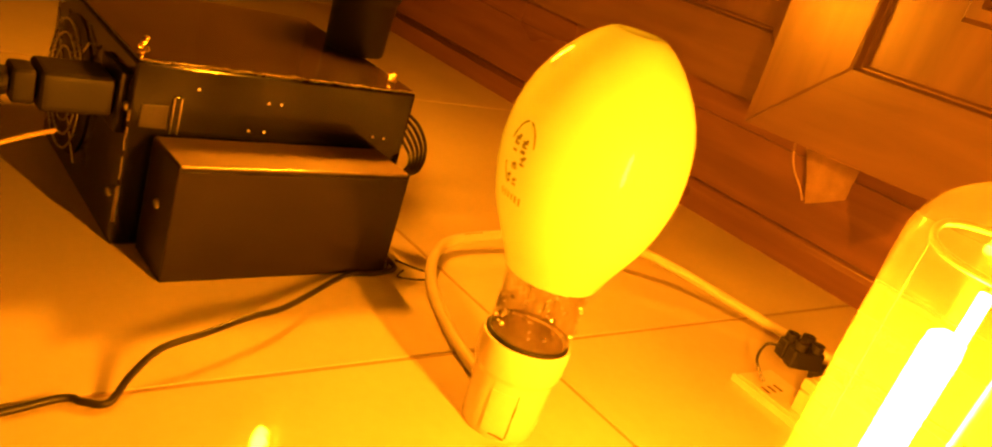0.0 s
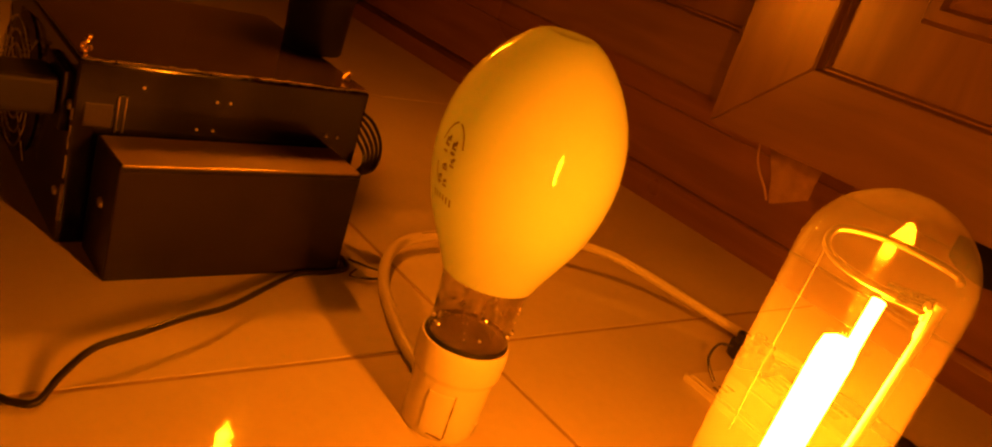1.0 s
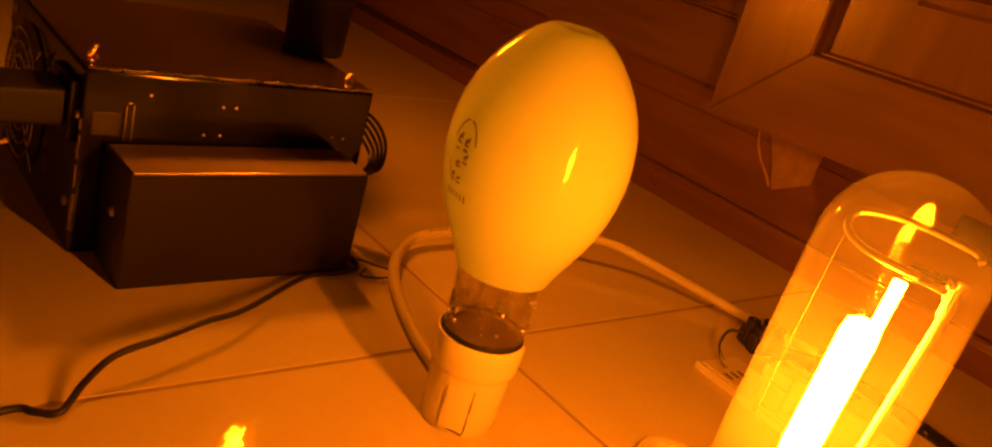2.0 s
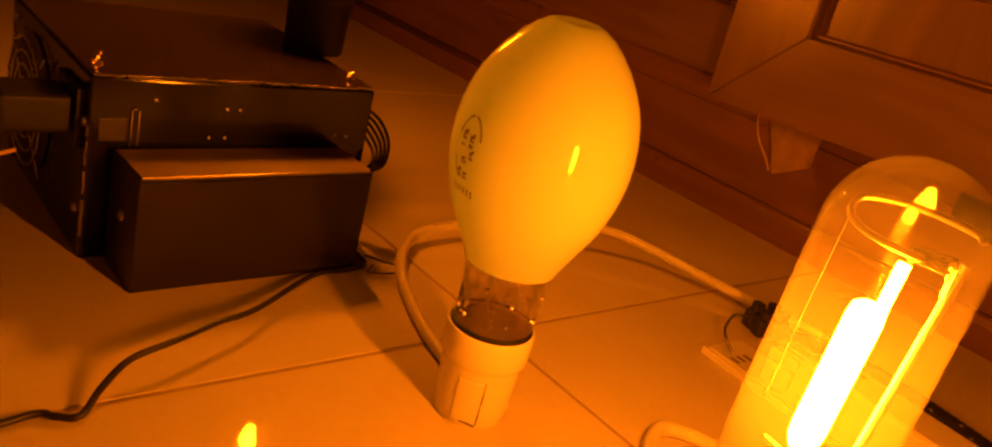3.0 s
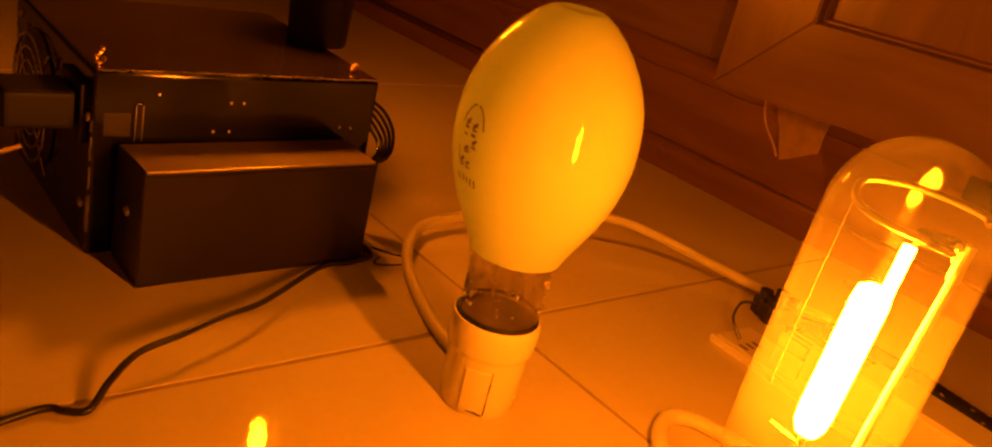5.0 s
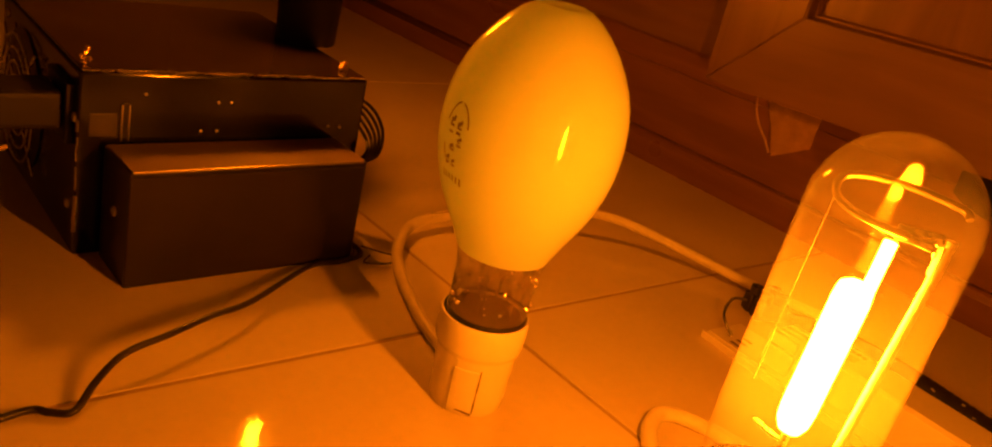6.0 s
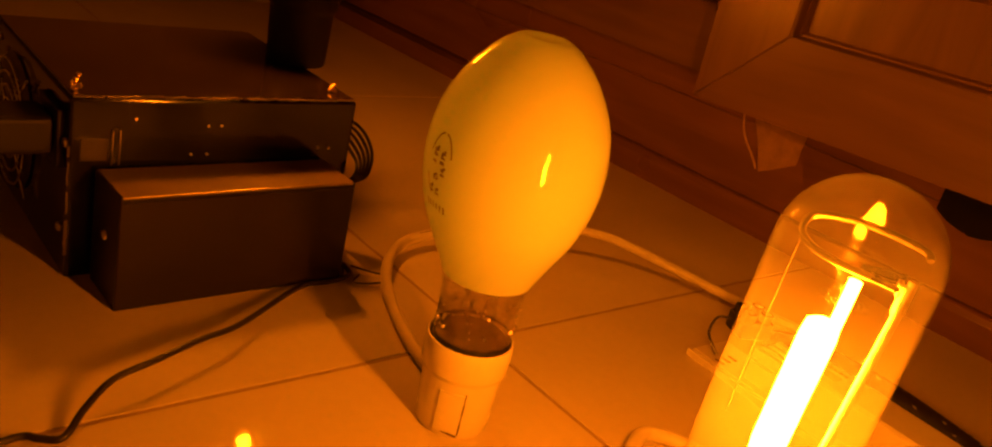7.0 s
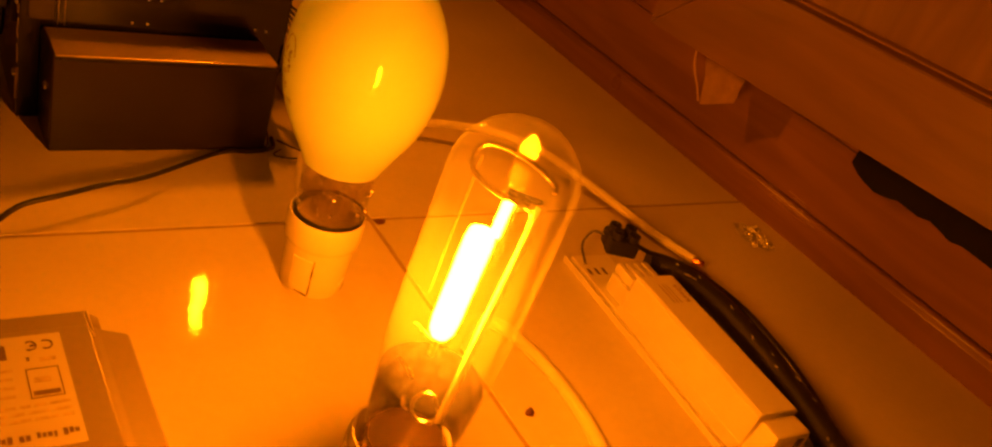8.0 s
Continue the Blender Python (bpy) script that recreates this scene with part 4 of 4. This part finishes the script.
terminal_block()
SLEEVE_WAY = [(0.1600, -0.0700, 0.0075), (0.1720, -0.0780, 0.0075), (0.1795, -0.0950, 0.0075), (0.1815, -0.1230, 0.0075), (0.1785, -0.1500, 0.0075), (0.1730, -0.1800, 0.0075), (0.1660, -0.2080, 0.0075), (0.152, -0.245, 0.0075), (0.125, -0.31, 0.0075)]
sleeve = cable("cable_sleeve", "thick black braided cable sleeve beside the white ballast", SLEEVE_WAY, 0.0075, SLEEVE, steps=14, seg=16, ripple=0.025)
rng = random.Random(21)
for k in range(14):
    i = 1 + k * 6 // 14
    p, q = Vector(SLEEVE_WAY[i]), Vector(SLEEVE_WAY[i + 1])
    d = (q - p).normalized()
    roll = rng.uniform(-55, 25)
    side = Vector((d.y, -d.x, 0))
    m = p.lerp(q, rng.random()) + 0.0074 * (math.cos(radians(roll)) * Vector((0, 0, 1)) - math.sin(radians(roll)) * side)
    w = rng.uniform(0.0006, 0.0017)
    part("print_bar", block((-w, -0.0004, -0.0001), (w, 0.0004, 0.0003)), PAPER, sleeve).matrix_basis = Matrix.Translation(m) @ pose(0, 0, 0, 0, 0, math.degrees(math.atan2(d.y, d.x)) + rng.uniform(-50, 50)) @ pose(0, 0, 0, -roll * 0.4, 0, 0)
part("sleeve_stripe", sweep([(0.1800, -0.0800, 0.0118), (0.1866, -0.0950, 0.0118), (0.1888, -0.1120, 0.0118), (0.1885, -0.1240, 0.0116)], 0.0007, 6, 6), STAIN, sleeve, "thin rusty stripe along the sleeve")
cable("black_cable", "thin black cable lying along the braided sleeve", [(0.168, -0.072, 0.012), (0.188, -0.0755, 0.0060), (0.2010, -0.0930, 0.0035), (0.2050, -0.1190, 0.0030), (0.2010, -0.1500, 0.0030), (0.1930, -0.1800, 0.0030), (0.1810, -0.2080, 0.003), (0.16, -0.25, 0.003), (0.135, -0.31, 0.003)], 0.0026, CABLE_BLACK)
cable("black_wire", "short black wire from the terminal block to the sleeve", [(0.1360, -0.0735, 0.0255), (0.1480, -0.0710, 0.020), (0.160, -0.0715, 0.015), (0.1680, -0.0770, 0.0135)], 0.0014, CABLE_BLACK)


# ======== the grey ballast with a label ========
def grey_ballast():
    g = thing("grey_ballast", "grey steel electronic ballast with a printed white label", "ballast", (-0.1685, -0.0990, 0.0), 1.0)
    H = 0.037
    part("body", prism([(-0.098, 0.0), (-0.098, H - 0.002), (-0.096, H), (-0.0015, H), (0.0, H - 0.0012), (0.0022, H - 0.0030), (0.0125, H - 0.0072), (0.0135, H - 0.0085), (0.0135, 0.0)], "y", -0.15, -0.0075, 0.0006), GREY_CASE, g)
    part("end_lip", prism([(-0.098, 0.0), (-0.098, H - 0.002), (-0.096, H), (-0.0015, H), (0.0, H - 0.0012), (0.0035, H - 0.0040), (0.0035, 0.0)], "y", -0.0078, 0.0, 0.0006), GREY_CASE, g)
    part("worn_edge", sweep([(-0.0007, -0.0005, H - 0.0002), (-0.0007, -0.006, H - 0.0002), (-0.0007, -0.014, H - 0.0003)], 0.00045, 6, 4), BARE_METAL, g)
    lab = part("label", block((-0.075, -0.0625, H), (-0.0115, -0.0105, H + 0.00025), 0.0001), PAPER, g, "printed white label")
    z0, z1 = H + 0.00025, H + 0.0004

    def bar(x0, y0, x1, y1, nm="print_bar", mat=INK):
        part(nm, block((x0, y0, z0), (x1, y1, z1)), mat, lab)
    bar(-0.0345, -0.0215, -0.029, -0.0145)                                  # dark square mark
    # approval mark: two round letters, upside down to the camera
    for cx, bar_in in ((-0.0165, False), (-0.0215, True)):
        pts = [(cx + 0.0019 * math.cos(a), -0.0160 + 0.0021 * math.sin(a), z1) for a in (radians(-125 + 250 * k / 10) for k in range(11))]
        part("approval_mark", sweep(pts, 0.0003, 6, 2), INK, lab)
        if bar_in:
            part("approval_mark", sweep([(cx, -0.0160, z1), (cx + 0.0010, -0.0160, z1), (cx + 0.0018, -0.0160, z1)], 0.0003, 6, 2), INK, lab)
    for x0, y0, x1, y1 in ((-0.0245, -0.0275, -0.0145, -0.0271), (-0.0245, -0.0410, -0.0145, -0.0406), (-0.0245, -0.0410, -0.0241, -0.0271), (-0.0149, -0.0410, -0.0145, -0.0271)):
        bar(x0, y0, x1, y1, "frame_line")
    bar(-0.0225, -0.0340, -0.0175, -0.0315, "frame_mark", GREY_INK)
    bar(-0.0235, -0.0398, -0.0155, -0.0378)
    bar(-0.0235, -0.0232, -0.0225, -0.0215)
    bar(-0.0195, -0.0240, -0.0145, -0.0222, "print_bar", GREY_INK)
    rng = random.Random(3)
    for r, y in enumerate((-0.0275, -0.0315, -0.0355, -0.0395)):
        bar(-0.045, y, -0.0275 - rng.uniform(0, 0.002), y + 0.0012, "print_line", GREY_INK)
    for r, y in enumerate((-0.0445, -0.0475, -0.0505)):
        x = -0.0135
        while x > -0.066:
            w = rng.uniform(0.003, 0.008)
            bar(x - w, y, x, y + 0.0011, "print_line", GREY_INK)
            x -= w + 0.0011
    x = -0.0132
    for n in (3, 4, 2, 5, 3, 4):
        for k in range(n):
            w = rng.uniform(0.0008, 0.0014)
            bar(x - w, -0.0585 + rng.choice((0, 0.0006)), x, -0.0556 - rng.choice((0, 0.0005)))
            x -= w + 0.0004
        x -= 0.0014
    return g


grey_ballast()

# ======== crumbs on the floor ========
tagged(part("rust_crumb", lump((0.0115, -0.1595, 0.0012), (0.0026, 0.0018, 0.0013), 3, lump((0.0135, -0.1575, 0.0008), (0.0012, 0.001, 0.0008), 8)), STAIN, None, "small rusty crumb on the tiles"), category="crumb")


tagged(part("grout_crumb", lump((0.0045, -0.004, 0.0008), (0.0035, 0.0022, 0.0011), 5), STAIN, None, "brown crumb of grout at a tile corner"), category="crumb")


def tape_shred():
    """A thin crinkled shred of clear tape stuck to the tiles by the plinth."""
    b = bmesh.new()
    n = 34
    grid = {}
    for i in range(n + 1):
        for j in range(n + 1):
            u, v = 2 * i / n - 1, 2 * j / n - 1
            r = math.hypot(u, v) * (1 + 0.35 * noise.noise(Vector((u * 1.7, v * 1.7, 4))))
            if r < 1:
                z = 0.0090 * (1 - r) ** 0.4 * abs(noise.noise(Vector((u * 8.0, v * 13.0, 1))))
                grid[i, j] = b.verts.new((SHRED_AT[0] + 0.014 * u, SHRED_AT[1] + 0.018 * v, 0.0002 + z))
    for i in range(n):
        for j in range(n):
            q = [grid.get(k) for k in ((i, j), (i + 1, j), (i + 1, j + 1), (i, j + 1))]
            if all(q):
                b.faces.new(q)
    bmesh.ops.recalc_face_normals(b, faces=b.faces[:])
    ob = part("tape_shred", b, CLEAR_TAPE, None, "crinkled shiny shred of clear tape on the tiles", sharp=0.2)
    ob.visible_shadow = False
    tagged(ob, category="tape")


SHRED_AT = (0.2960, -0.0460)
tape_shred()


# ======== tiles ========
def build_floor():
    floor = tagged(part("floor", block((-1.3, -1.2, -0.06), (1.0, 2.7, -0.0006)), GROUT, None, "beige glazed tile floor with dirty joints", kind="structure"), category="floor")
    b = block((JOINT / 2, JOINT / 2, -0.006), (PITCH - JOINT / 2, PITCH - JOINT / 2, 0.0), 0.0005, 2)
    b.normal_update()
    smooth(b)
    me = bpy.data.meshes.new("tile")
    b.to_mesh(me)
    b.free()
    me.materials.append(TILE)
    for i in range(-3, 2):
        for j in range(-3, 7):
            t = new("tile", me)
            t.parent = floor
            t.location = (i * PITCH, j * PITCH, 0)


build_floor()
